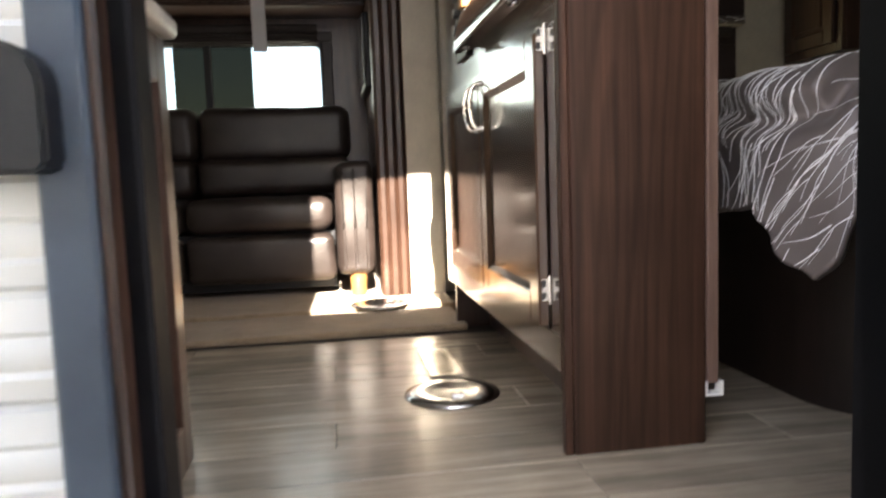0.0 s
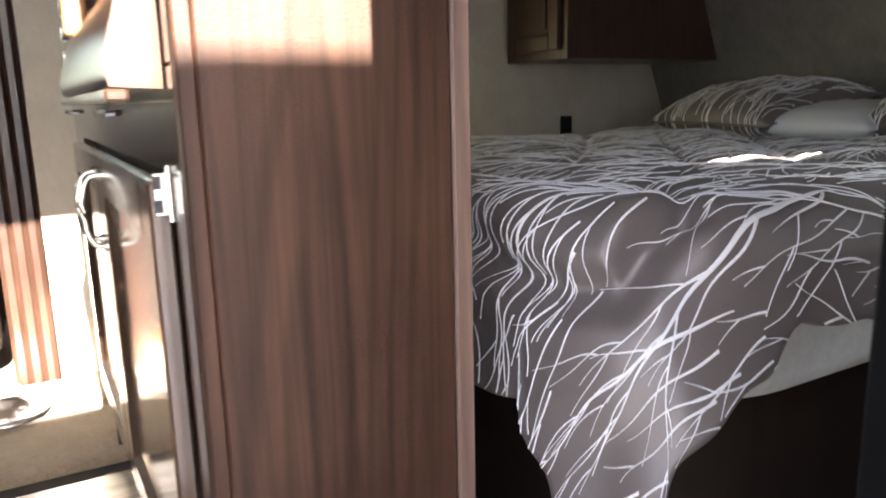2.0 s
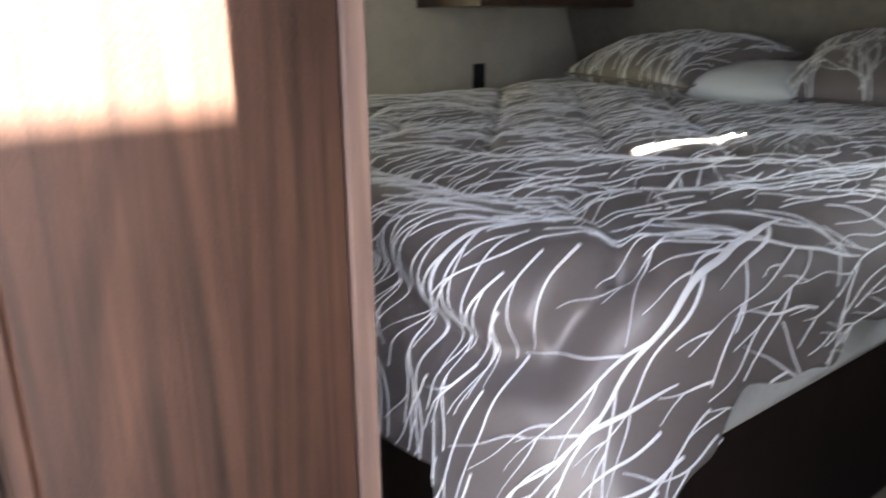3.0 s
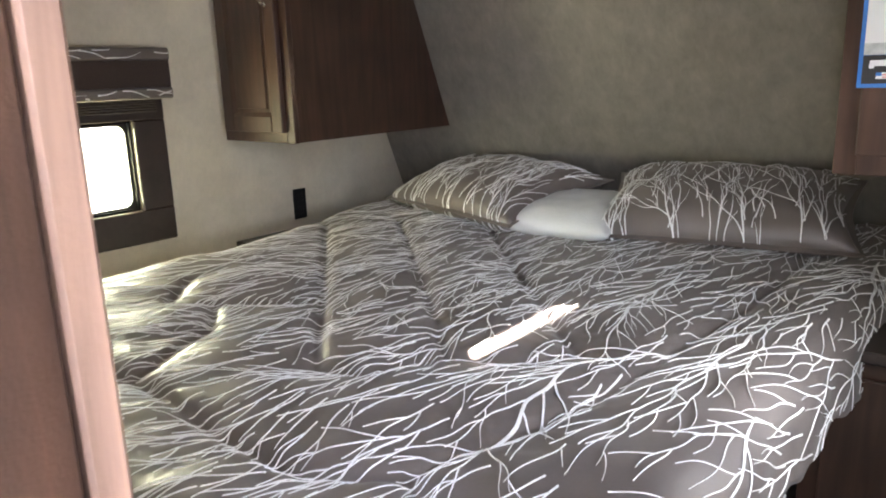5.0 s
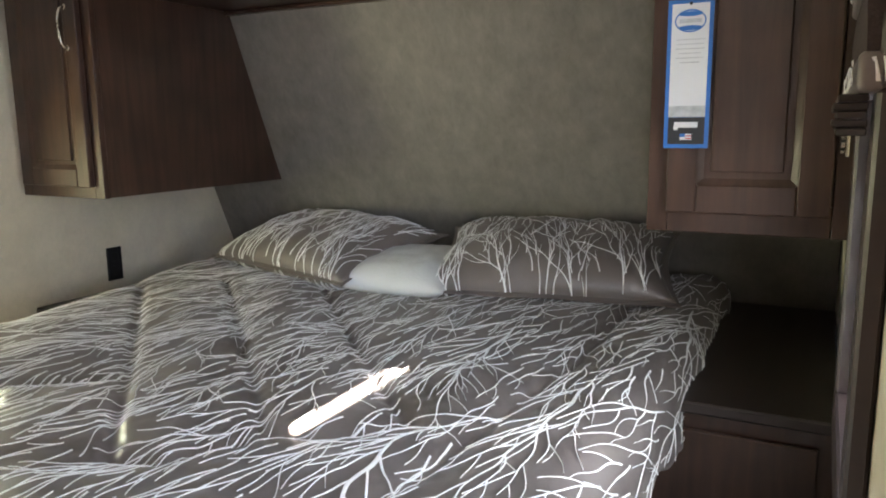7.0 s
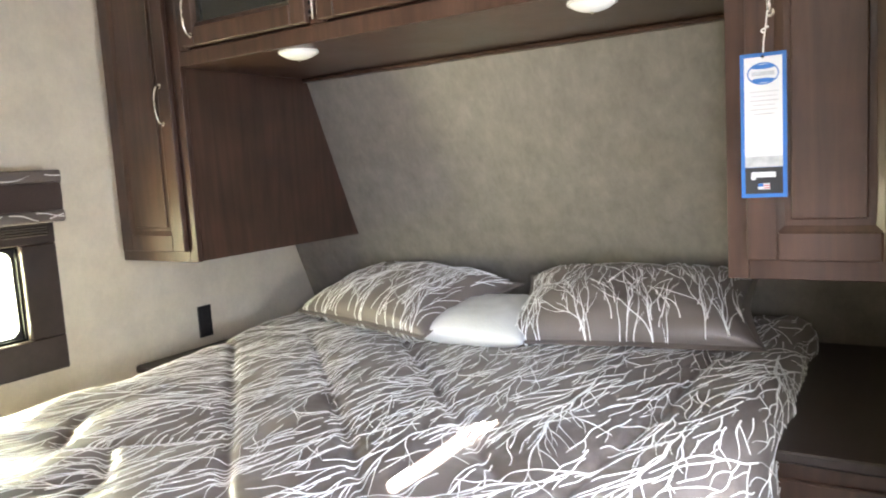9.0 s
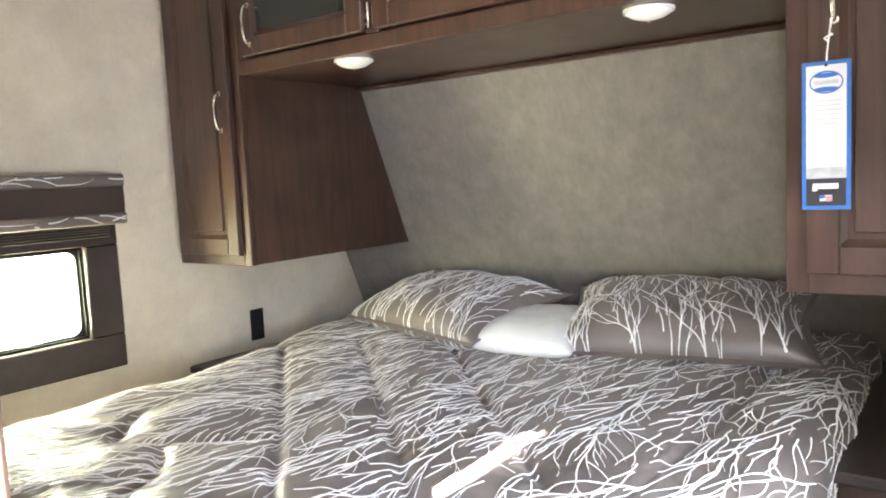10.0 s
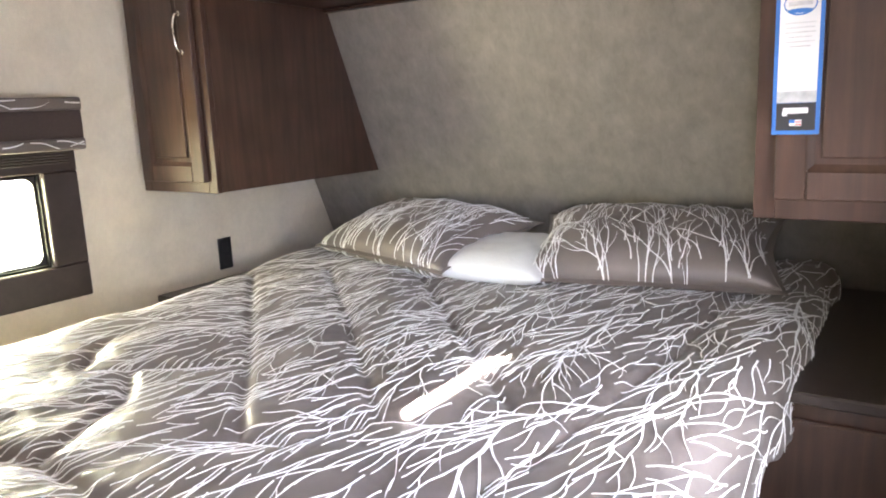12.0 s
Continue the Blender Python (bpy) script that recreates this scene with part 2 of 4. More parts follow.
# near wall with the door opening and the bedside window
NWX0, NWX1, NWZ0, NWZ1 = 1.225, 1.585, 0.74, 1.171
near = structure("wall_near", boxes(
    (-2.7, DX0 - 0.03, 0.645, NEAR, -0.02, CEIL), (0.47, NWX0, 0.645, NEAR, -0.02, CEIL), (DX0 - 0.03, 0.47, 0.645, NEAR, DHEAD + 0.03, CEIL),
    (NWX1, 2.95, 0.645, NEAR, -0.02, CEIL), (NWX0, NWX1, 0.645, NEAR, -0.02, NWZ0), (NWX0, NWX1, 0.645, NEAR, NWZ1, CEIL)),
    M_CREAM, "cream wallboard on the entry side of the trailer", "wall")


def siding(name, x0, x1, z0, z1, y, out=-1):
    """Ribbed metal cladding, pushed along x."""
    bm = bmesh.new()
    prof, z = [], z0
    while z < z1 - 1e-6:
        for dz, d in ((0.0, 0.0), (0.006, 0.009), (0.024, 0.012), (0.03, 0.008), (0.036, 0.012), (0.054, 0.012), (0.06, 0.008), (0.066, 0.012), (0.094, 0.009)):
            if z + dz < z1:
                prof.append((y + out * d, z + dz))
        z += 0.1
    prof.append((y, z1))
    lo = [bm.verts.new((x0, *p)) for p in prof]
    hi = [bm.verts.new((x1, *p)) for p in prof]
    for k in range(len(prof) - 1):
        bm.faces.new((lo[k], hi[k], hi[k + 1], lo[k + 1]))
    return bm


sid = thing("siding", "white ribbed metal siding beside the entry door", "siding", kind="structure")
part("cladding", siding("cladding", -2.7, -0.405, -0.5, 2.05, 0.64), M_SIDING, sid)
part("cladding", siding("cladding", 0.446, 2.95, -0.5, 0.7, 0.64), M_SIDING, sid)

# far wall, headwall, ceiling, closures
FWX0, FWX1, FWZ0, FWZ1 = 1.17, 1.50, 0.735, 1.025
structure("wall_far", boxes((0.235, FWX0, FAR, 3.11, -0.02, CEIL), (FWX1, 2.95, FAR, 3.11, -0.02, CEIL), (FWX0, FWX1, FAR, 3.11, -0.02, FWZ0), (FWX0, FWX1, FAR, 3.11, FWZ1, CEIL)),
          M_CREAM, "cream wallboard behind the bedside window", "wall")
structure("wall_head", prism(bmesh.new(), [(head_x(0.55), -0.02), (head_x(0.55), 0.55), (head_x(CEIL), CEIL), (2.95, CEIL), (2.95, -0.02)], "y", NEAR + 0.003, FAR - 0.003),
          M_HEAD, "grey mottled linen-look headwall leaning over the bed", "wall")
structure("ceiling", boxes((-2.7, 2.95, 0.645, 3.11, CEIL + 0.002, CEIL + 0.06), (-2.7, 0.1, 3.113, 3.75, 1.84, 1.9)), M_CEIL, "white trailer ceiling", "ceiling")
structure("wall_rear", boxes((-2.76, -2.703, 0.645, 3.7, -0.02, CEIL)), M_CREAM, "cream wallboard at the living end", "wall")
structure("slide_header", boxes((-2.7, 0.1, 2.79, 3.11, 1.55, CEIL)), M_DARK, "dark wood fascia above the slide-out", "fascia")
structure("slide_wall_side", boxes((0.0, 0.05, 2.9, 3.66, -0.02, 1.84)), M_DARK, "dark wood-look side wall of the slide-out", "wall")
SW = (-1.95, -0.2, 0.72, 1.15)
structure("slide_wall_window", boxes((-2.7, SW[0], 3.6, 3.66, -0.02, 1.84), (SW[1], 0.0, 3.6, 3.66, -0.02, 1.84), (SW[0], SW[1], 3.6, 3.66, -0.02, SW[2]), (SW[0], SW[1], 3.6, 3.66, SW[3], 1.84)),
          M_DARK, "dark wood-look wall of the slide-out behind the sofa", "wall")
pier = structure("wall_pier", boxes((0.103, 0.235, 2.785, FAR + 0.06, 0.0, CEIL)), M_CREAM, "cream wall pier beside the slide-out", "wall")
structure("subfloor", boxes((-2.7, 2.95, 0.6, 3.7, -0.06, -0.004)), M_JOINT, "dark subfloor under the planks", "floor")
structure("undercarriage", boxes((-2.7, 2.95, 0.66, 3.1, -0.45, -0.062)), M_BLACK, "black trailer belly", "chassis")

# fluted slide-out trim
bm = bmesh.new()
prof = [(-0.012, 2.9), (-0.012, 2.815), (0.0, 2.8), (0.016, 2.8), (0.024, 2.812), (0.034, 2.798), (0.052, 2.798), (0.06, 2.81), (0.07, 2.796), (0.086, 2.796), (0.094, 2.804), (0.1, 2.79), (0.102, 2.9)]
prism(bm, prof, "z", 0.0, 1.55)
structure("trim", bm, M_DARK, "dark fluted trim of the slide-out opening", "trim")

# entry door frame
fr = thing("door_frame", "black metal entry door frame with a grey flange", "door frame", kind="structure")
part("flange", boxes((-0.43, -0.385, 0.618, 0.64, -0.3, 1.84), (-0.43, 0.5, 0.618, 0.64, DHEAD + 0.02, DHEAD + 0.07), bevel=0.004), M_GREY, fr, "grey flange")
part("jamb", boxes((-0.40, -0.376, 0.628, 0.668, -0.05, DHEAD + 0.02), bevel=0.004), M_DARK, fr, "dark brown seal strip")
part("jamb", boxes((-0.39, -0.357, 0.668, 0.735, -0.05, DHEAD + 0.02), bevel=0.005), M_FRAME, fr)
part("jamb", boxes((DX1, 0.469, 0.585, 0.64, -0.05, DHEAD + 0.02), (DX1 + 0.006, 0.42, 0.568, 0.5845, -0.05, DHEAD + 0.02), (0.455, 0.469, 0.6405, 0.715, -0.05, DHEAD + 0.02), bevel=0.003), M_FRAME, fr)
part("head", boxes((-0.356, 0.455, 0.641, 0.718, DHEAD, DHEAD + 0.03), (-0.356, DX1, 0.60, 0.6405, DHEAD, DHEAD + 0.03), bevel=0.003), M_FRAME, fr)
part("sill", boxes((-0.356, 0.455, 0.61, 0.70, -0.03, 0.004), bevel=0.003), M_FRAME, fr, "black sill")
hinge = part("hinge_plate", boxes((DX1 - 0.0022, DX1 - 0.0002, 0.586, 0.606, 0.69, 0.78), bevel=0.0006), M_FRAME, fr)
# plain white on the screw heads stands in for the glint of metal
for z in (0.741, 0.7235):
    part("screw", cylinder(bmesh.new(), (DX1 - 0.004, 0.584, z), 0.0024, 0.004, "x", 12, 0.0024), M_WHITEP, hinge, "screw head with its glint painted white")
for z in (0.40, 0.3825):
    part("screw", cylinder(bmesh.new(), (DX1 - 0.002, 0.584, z), 0.0024, 0.004, "x", 12, 0.0024), M_WHITEP, fr, "screw head with its glint painted white")
part("flange", boxes((0.40, 0.445, 0.618, 0.6395, -0.3, 1.84), bevel=0.003), M_GREY, fr, "grey flange")

# grab-handle foot on the siding
gh = thing("grab_handle", "black plastic grab-handle foot on the white siding", "handle", at=(0, 0, 0))
bm = bmesh.new()
pr = [(-0.50, 0.50), (-0.412, 0.50), (-0.405, 0.508), (-0.405, 0.575), (-0.412, 0.592), (-0.43, 0.604), (-0.46, 0.608), (-0.50, 0.60)]
prism(bm, pr, "y", 0.578, 0.63)
bmesh.ops.bevel(bm, geom=bm.edges[:], offset=0.004, segments=2, affect="EDGES")
part("foot", bm, M_BLACK, gh)
# no holes are cut: black discs give the darkness inside them
for z in (0.567, 0.535):
    part("screw_hole", cylinder(bmesh.new(), (-0.452, 0.577, z), 0.009, 0.006, "y", 16), M_INK, gh, "black disc painted as a shaded screw hole")


# ---- windows ----
def framed_window(name, x0, x1, z0, z1, y, side, panes, label, border=0.055, depth=0.022):
    """A dark frame on the room side (side +1 faces +y), with sashes and panes."""
    w = thing(name, label, "window", kind="structure")
    yi = y + side * depth
    ya, yb = sorted((y + side * 0.001, yi))
    X0, X1, Z0, Z1 = x0 - border, x1 + border, z0 - border, z1 + border
    part("window_frame", boxes((X0, X1, ya, yb, Z0, z0), (X0, X1, ya, yb, z1, Z1), (X0, x0, ya, yb, z0, z1), (x1, X1, ya, yb, z0, z1), bevel=0.004), M_WINFR, w)
    s = 0.014
    yc = y - side * 0.03
    part("sash", boxes((x0, x1, yc - 0.012, yc + 0.012, z0, z0 + s), (x0, x1, yc - 0.012, yc + 0.012, z1 - s, z1), (x0, x0 + s, yc - 0.012, yc + 0.012, z0 + s, z1 - s), (x1 - s, x1, yc - 0.012, yc + 0.012, z0 + s, z1 - s)), M_BLACK, w)
    r = 0.03
    for cx, cz, sx, sz in ((x0 + s, z0 + s, 1, 1), (x1 - s, z0 + s, -1, 1), (x0 + s, z1 - s, 1, -1), (x1 - s, z1 - s, -1, -1)):
        arc = [(cx + sx * (r - r * math.sin(t)), cz + sz * (r - r * math.cos(t))) for t in (math.pi / 2 * k / 6 for k in range(7))]
        part("corner", prism(bmesh.new(), [(cx, cz), *arc], "y", yc - 0.011, yc + 0.011), M_BLACK, w, smooth=None)
    for d0, d1 in ((0.001, 0.0175), (0.0425, 0.059)):
        a, b = sorted((y - side * d0, y - side * d1))
        part("reveal", boxes((x0, x1, a, b, z0, z0 + 0.007), (x0, x1, a, b, z1 - 0.007, z1), (x0, x0 + 0.007, a, b, z0 + 0.007, z1 - 0.007), (x1 - 0.007, x1, a, b, z0 + 0.007, z1 - 0.007)), M_FRAME, w)
    part("latch", boxes(((x0 + x1) / 2 - 0.04, (x0 + x1) / 2 + 0.03, *sorted((yc + side * 0.013, yc + side * 0.022)), z0 + 0.003, z0 + 0.012), bevel=0.002), M_BLACK, w)
    for a, b, mat in panes:
        p = part("pane", boxes((a, b, yc - 0.002, yc + 0.002, z0 + s, z1 - s)), mat, w)
        p.visible_shadow = False
    return w


framed_window("window_1", FWX0, FWX1, FWZ0, FWZ1, FAR, -1, [(FWX0 + 0.014, FWX1 - 0.014, M_CLEAR)], "dark framed bedroom window with bright daylight", 0.108)
w2 = framed_window("window_2", NWX0, NWX1, NWZ0, NWZ1, NEAR, 1, [(NWX0 + 0.014, NWX1 - 0.014, M_CLEAR)], "dark framed bedside window beside the entry door", 0.07)
# unseen rail, added to narrow the sun streak that falls on the bed
part("sash_rail", boxes((NWX0 + 0.014, NWX1 - 0.014, 0.679, 0.701, 1.065, 1.12), bevel=0.002), M_BLACK, w2)
w3 = framed_window("window_3", SW[0], SW[1], SW[2], SW[3], 3.6, -1,
                   [(-1.94, -1.4, M_CLEAR), (-1.4, -0.9, M_CLEAR), (-0.9, -0.75, M_TINT), (-0.73, -0.535, M_TINT), (-0.535, -0.21, M_CLEAR)], "wide slide-out window behind the sofa", 0.045)
part("mullion", boxes((-0.755, -0.725, 3.6, 3.65, SW[2], SW[3])), M_BLACK, w3)

# ---- twig print ----
CELL = 0.0125


def twigs(rng, root, heading, length, width, depth, out, bend=0.16, wide=0.66, relax=0.0, busy=None):
    """A branching tree of tapering, curving strokes in the flat cloth; appends (points, widths) to out.
    busy holds the cells that other strokes have taken: a stroke ends before it crosses one."""
    n = max(8, int(length / 0.0065))
    step = length / n
    p = Vector(root)
    drift = rng.uniform(-bend, bend) - relax
    sway, phase, waves = rng.uniform(0.08, 0.26), rng.uniform(0, 6.3), 6.28 * length / rng.uniform(0.09, 0.2)
    pts, forks, mine, crossed = [p.copy()], [], set(), 0
    for i in range(n):
        f = (i + 1) / n
        a = heading + drift * (1 - math.exp(-2.6 * f)) + sway * (math.sin(phase + f * waves) - math.sin(phase)) * min(1.0, 3 * f)
        p = p + Vector((math.cos(a), math.sin(a))) * step
        cell = (int(p.x / CELL), int(p.y / CELL))
        if busy is not None:
            crossed = crossed + 1 if cell in busy and cell not in mine else 0
            if i > 3 and crossed > (4 if depth > 2 else depth - 1):
                break
            mine.add(cell)
        pts.append(p.copy())
        forks.append((p.copy(), a, f))
    m = len(pts)
    if m < max(7, 0.45 * n):
        return
    out.append((pts, [max(0.0009, width * (1 - k / (m - 1)) ** 0.65) if depth < 3 else max(0.0014, width * min(1.0, 0.35 + 3 * k / (m - 1)) * (1 - 0.85 * k / (m - 1))) for k in range(m)]))
    if busy is not None:
        busy |= mine
    if depth > 0:
        per = {3: 0.044, 2: 0.046, 1: 0.05}[depth]
        k = max(1, int((m - 1) * step / per + 0.5))
        side = rng.choice((-1, 1))
        for j in range(k):
            f = 0.06 + 0.86 * (j + rng.random() * 0.7) / k
            q, b, ff = forks[min(len(forks) - 1, int(f * len(forks)))]
            side = -side if rng.random() < 0.85 else side
            turn = rng.uniform(0.34, wide)
            reach = min(length * 0.75, rng.uniform(0.5, 0.8) * 0.3) if depth > 2 else length * rng.uniform(0.4, 0.72)
            twigs(rng, q, b + side * turn, reach * (1.1 - 0.4 * ff), max(0.0022, width * (1 - 0.6 * ff) * 0.56), depth - 1, out, bend * 1.3, wide, side * turn * rng.uniform(0.45, 0.95), busy)


def ribbon_mesh(name, strokes, surface, keep, mat):
    """Lays the strokes on a surface(a, b, h) as thin raised ribbons."""
    verts, faces = [], []
    for pts, wid in strokes:
        prev = None
        for i, (p, w) in enumerate(zip(pts, wid)):
            if not keep(p.x, p.y):
                prev = None
                continue
            d = pts[min(i + 1, len(pts) - 1)] - pts[max(i - 1, 0)]
            d = d.normalized() if d.length > 0 else Vector((1, 0))
            nrm = Vector((-d.y, d.x)) * w * 0.5
            k = len(verts)
            verts += [surface(p.x + nrm.x, p.y + nrm.y, 0.002), surface(p.x, p.y, 0.0036), surface(p.x - nrm.x, p.y - nrm.y, 0.002)]
            if prev is not None:
                faces += [(prev, k, k + 1, prev + 1), (prev + 1, k + 1, k + 2, prev + 2)]
            prev = k
    me = bpy.data.meshes.new(name)
    me.from_pydata([tuple(v) for v in verts], [], faces)
    me.materials.append(mat)
    me.polygons.foreach_set("use_smooth", [True] * len(me.polygons))
    return me


# ---- bed ----
BX0, BY0, BY1, BTOP, BRAD = 0.635, 1.02, 2.80, 0.655, 0.2
SEAMS = [[(1.95, 2.66), (1.354, 2.0), (1.084, 1.72)], [(2.1, 2.45), (1.482, 1.796), (1.251, 1.559)], [(2.3, 2.25), (1.72, 1.70), (1.377, 1.366)],
         [(1.084, 1.72), (1.1, 1.62), (1.251, 1.559)], [(1.251, 1.559), (1.29, 1.44), (1.377, 1.366)], [(1.27, 2.41), (1.14, 2.30), (1.2, 2.2), (1.354, 2.0)],
         [(0.82, 2.1), (0.86, 1.92), (0.835, 1.637), (0.83, 1.45), (0.9, 1.34), (1.2, 1.26), (1.7, 1.22), (2.4, 1.2)], [(0.86, 1.93), (1.1, 2.06), (1.2, 2.2)],
         [(0.74, 1.1), (0.82, 1.18), (0.9, 1.34)]]
# the deep seam across the foot, which swags round the corner
FOOT_SEAM = [(0.61, 2.5), (0.6, 1.6), (0.61, 1.37), (0.58, 1.25), (0.575, 1.17), (0.62, 1.09), (0.74, 1.1)]


def seg_distance(px, py, line):
    best = 9.0
    for (x0, y0), (x1, y1) in zip(line, line[1:]):
        dx, dy = x1 - x0, y1 - y0
        t = max(0.0, min(1.0, ((px - x0) * dx + (py - y0) * dy) / (dx * dx + dy * dy)))
        best = min(best, math.hypot(px - x0 - t * dx, py - y0 - t * dy))
    return best


def outline_distance(x, y):
    """Signed distance to the bed's outline (rounded at the foot), with the nearest point and the way out."""
    cx, cy = BX0 + BRAD, BY0 + BRAD
    far = BY1 - 0.18 * max(0.0, min(1.0, (2.12 - x) / 0.6))
    dy1 = far - BRAD
    if x < cx and (y < cy or y > dy1):
        c = Vector((cx, cy if y < cy else dy1))
        v = Vector((x, y)) - c
        r = v.length
        n = v / r if r > 1e-6 else Vector((-1, 0))
        return r - BRAD, n
    best = max((BX0 - x, Vector((-1, 0))), (BY0 - y, Vector((0, -1))), (y - far, Vector((0, 1))), key=lambda e: e[0])
    return best


def comforter(a, b, h):
    """The cloth's flat point (a, b), laid over the bed, h above the cloth."""
    d, n = outline_distance(a, b)
    near = min(seg_distance(a, b, s) for s in SEAMS)
    puff = -0.012 * math.exp(-(near / 0.015) ** 2) + 0.013 * (1 - math.exp(-(near / 0.085) ** 2))
    foot_near = seg_distance(a, b, FOOT_SEAM)
    puff += 0.022 * (math.exp(-(foot_near / 0.075) ** 2) - 1.9 * math.exp(-(foot_near / 0.026) ** 2))
    near = min(near, foot_near)
    puff += 0.006 * math.exp(-near / 0.045) * noise.noise(Vector((a * 34, b * 34, 7.7)))
    puff += 0.016 * noise.noise(Vector((a * 2.2, b * 2.2, 0.3))) + 0.009 * noise.noise(Vector((a * 7, b * 7, 3.1)))
    puff += 0.003 * noise.noise(Vector((a * 15, b * 15, 1.7)))
    # the cloth bunches up at the head beside the pillow
    puff += 0.032 * math.exp(-((a - 2.62) / 0.16) ** 2 - ((b - 1.08) / 0.1) ** 2) * (1 + 0.6 * noise.noise(Vector((a * 14, b * 14, 2.0))))
    rb = 0.075
    s = d + rb
    if s <= 0:
        return Vector((a, b, BTOP + puff + h))
    foot = Vector((a, b)) - n * s
    th = min(s / rb, 1.42)
    rest = max(0.0, s - rb * 1.42)
    rr = rb + puff + h
    out = rr * math.sin(th) + rest * math.cos(1.42)
    down = rb - rr * math.cos(th) + rest * math.sin(1.42)
    wave = 0.008 * rest / 0.2 * math.sin((a - b) * 17 + 0.8) + 0.004 * rest / 0.2 * math.sin((a + b) * 33)
    wave += rest * 0.75 * abs(n.x * n.y)
    q = foot + n * (out + wave)
    return Vector((q.x, q.y, BTOP - down))


A0, A1, B0, B1 = 0.41, 2.66, 0.90, 2.90


def side_hem(a):
    """The open side's hem: it hangs lowest at the foot corner and is tucked up along the mattress."""
    f = max(0.0, min(1.0, (a - 0.45) / 0.4))
    return B0 + 0.016 * f * f * (3 - 2 * f) + 0.01 * math.sin(a * 24) + 0.006 * math.sin(a * 47 + 1)


def foot_hem(b):
    return A0 + 0.01 * math.sin(b * 17) + 0.005 * math.sin(b * 43)


def hem(a, b):
    """Stays inside the cloth, with a slightly uneven hem."""
    return foot_hem(b) < a < A1 and side_hem(a) < b < B1


bed = thing("bed", "queen bed with a taupe twig-print comforter and dark base", "bed")
bm = bmesh.new()
arc = [(0.75 + 0.2 - 0.2 * math.cos(t), 1.12 + 0.2 - 0.2 * math.sin(t)) for t in (math.pi / 2 * k / 8 for k in range(9))]
prism(bm, [*arc, (2.6, 1.12), (2.6, 2.58), (0.75, 2.58)], "z", 0.0, 0.40)
part("bed_base", bm, M_BASE, bed, "dark wood bed base")
bm = bmesh.new()
rings = []
for inset, z in ((0.03, 0.402), (0.008, 0.412), (0.0, 0.435), (0.0, 0.565), (0.008, 0.588), (0.03, 0.6)):
    x0, x1, y0, y1, r = 0.70 + inset, 2.66 - inset, 1.06 + inset, 2.61 - inset, 0.2 - inset
    out = [(x0 + r - r * math.cos(t), y0 + r - r * math.sin(t)) for t in (math.pi / 2 * k / 10 for k in range(11))] + [(x1, y0), (x1, y1), (x0, y1)]
    rings.append([bm.verts.new((*p, z)) for p in out])
for a, b in zip(rings, rings[1:]):
    for k in range(len(a)):
        bm.faces.new((a[k], a[(k + 1) % len(a)], b[(k + 1) % len(a)], b[k]))
bm.faces.new(rings[0])
bm.faces.new(rings[-1])
part("mattress", bm, M_MATTRESS, bed, "pale grey mattress", 60)

cover = thing("comforter", "taupe satin quilted comforter with white twig print on the bed", "comforter")
bm = bmesh.new()
NA, NB = 300, 260
grid = []
for i in range(NA + 1):
    line = []
    for j in range(NB + 1):
        u, v = i / NA, j / NB
        x0 = foot_hem(B0 + (B1 - B0) * v)
        x = x0 + (A1 - x0) * u
        y0 = side_hem(x)
        line.append(bm.verts.new(comforter(x, y0 + (B1 - y0) * v, 0.0)))
    grid.append(line)
for i in range(NA):
    for j in range(NB):
        bm.faces.new((grid[i][j], grid[i + 1][j], grid[i + 1][j + 1], grid[i][j + 1]))
cl = part("quilt", bm, M_SATIN, cover, smooth=180)
sol = cl.modifiers.new("thick", "SOLIDIFY")
sol.thickness, sol.offset = 0.018, 1 if cl.data.polygons[150 * NB + 130].normal.z < 0 else -1

rng = random.Random(7)
strokes = []
taken = set()
# the large trees along the open side and the hanging corner first, then rows of smaller ones up the bed
for x, y, h, n in ((1.0, 1.08, 0.12, 0.55), (1.72, 1.14, 0.06, 0.66), (2.3, 1.06, 0.0, 0.5), (0.78, 1.26, 0.16, 0.36), (1.32, 1.34, 0.1, 0.5), (1.95, 1.4, 0.1, 0.42)):
    twigs(rng, (x, y), math.pi + h, n, 0.009, 3, strokes, busy=taken)
for kb in range(10):
    for ka in range(8):
        root = (0.76 + ka * 0.3 + (0.15 if kb % 2 else 0) + rng.uniform(-0.06, 0.06), 1.02 + kb * 0.195 + rng.uniform(-0.04, 0.04))
        twigs(rng, root, math.pi - 0.2 + rng.uniform(-0.35, 0.35), rng.uniform(0.3, 0.44), 0.0058, 3, strokes, busy=taken)
# short twigs fill the bare cloth
for ia in range(152):
    for ib in range(66):
        x, y = 0.39 + ia % 76 * 0.03 + ia // 76 * 0.015 + rng.uniform(-0.012, 0.012), 0.9 + ib * 0.03 + rng.uniform(-0.012, 0.012)
        cx, cy = int(x / CELL), int(y / CELL)
        if not any((cx + u, cy + v) in taken for u in range(-1, 2) for v in range(-1, 2)):
            twigs(rng, (x + 0.02, y), math.pi - 0.2 + rng.uniform(-0.45, 0.45), rng.uniform(0.12, 0.24), 0.0036, 2, strokes, 0.2, 0.7, busy=taken)
pr = new("twig_print", ribbon_mesh("twig_print", strokes, comforter, hem, M_TWIG))
pr.parent = cover
tagged(pr, "white embroidered twigs", kind="stuff")


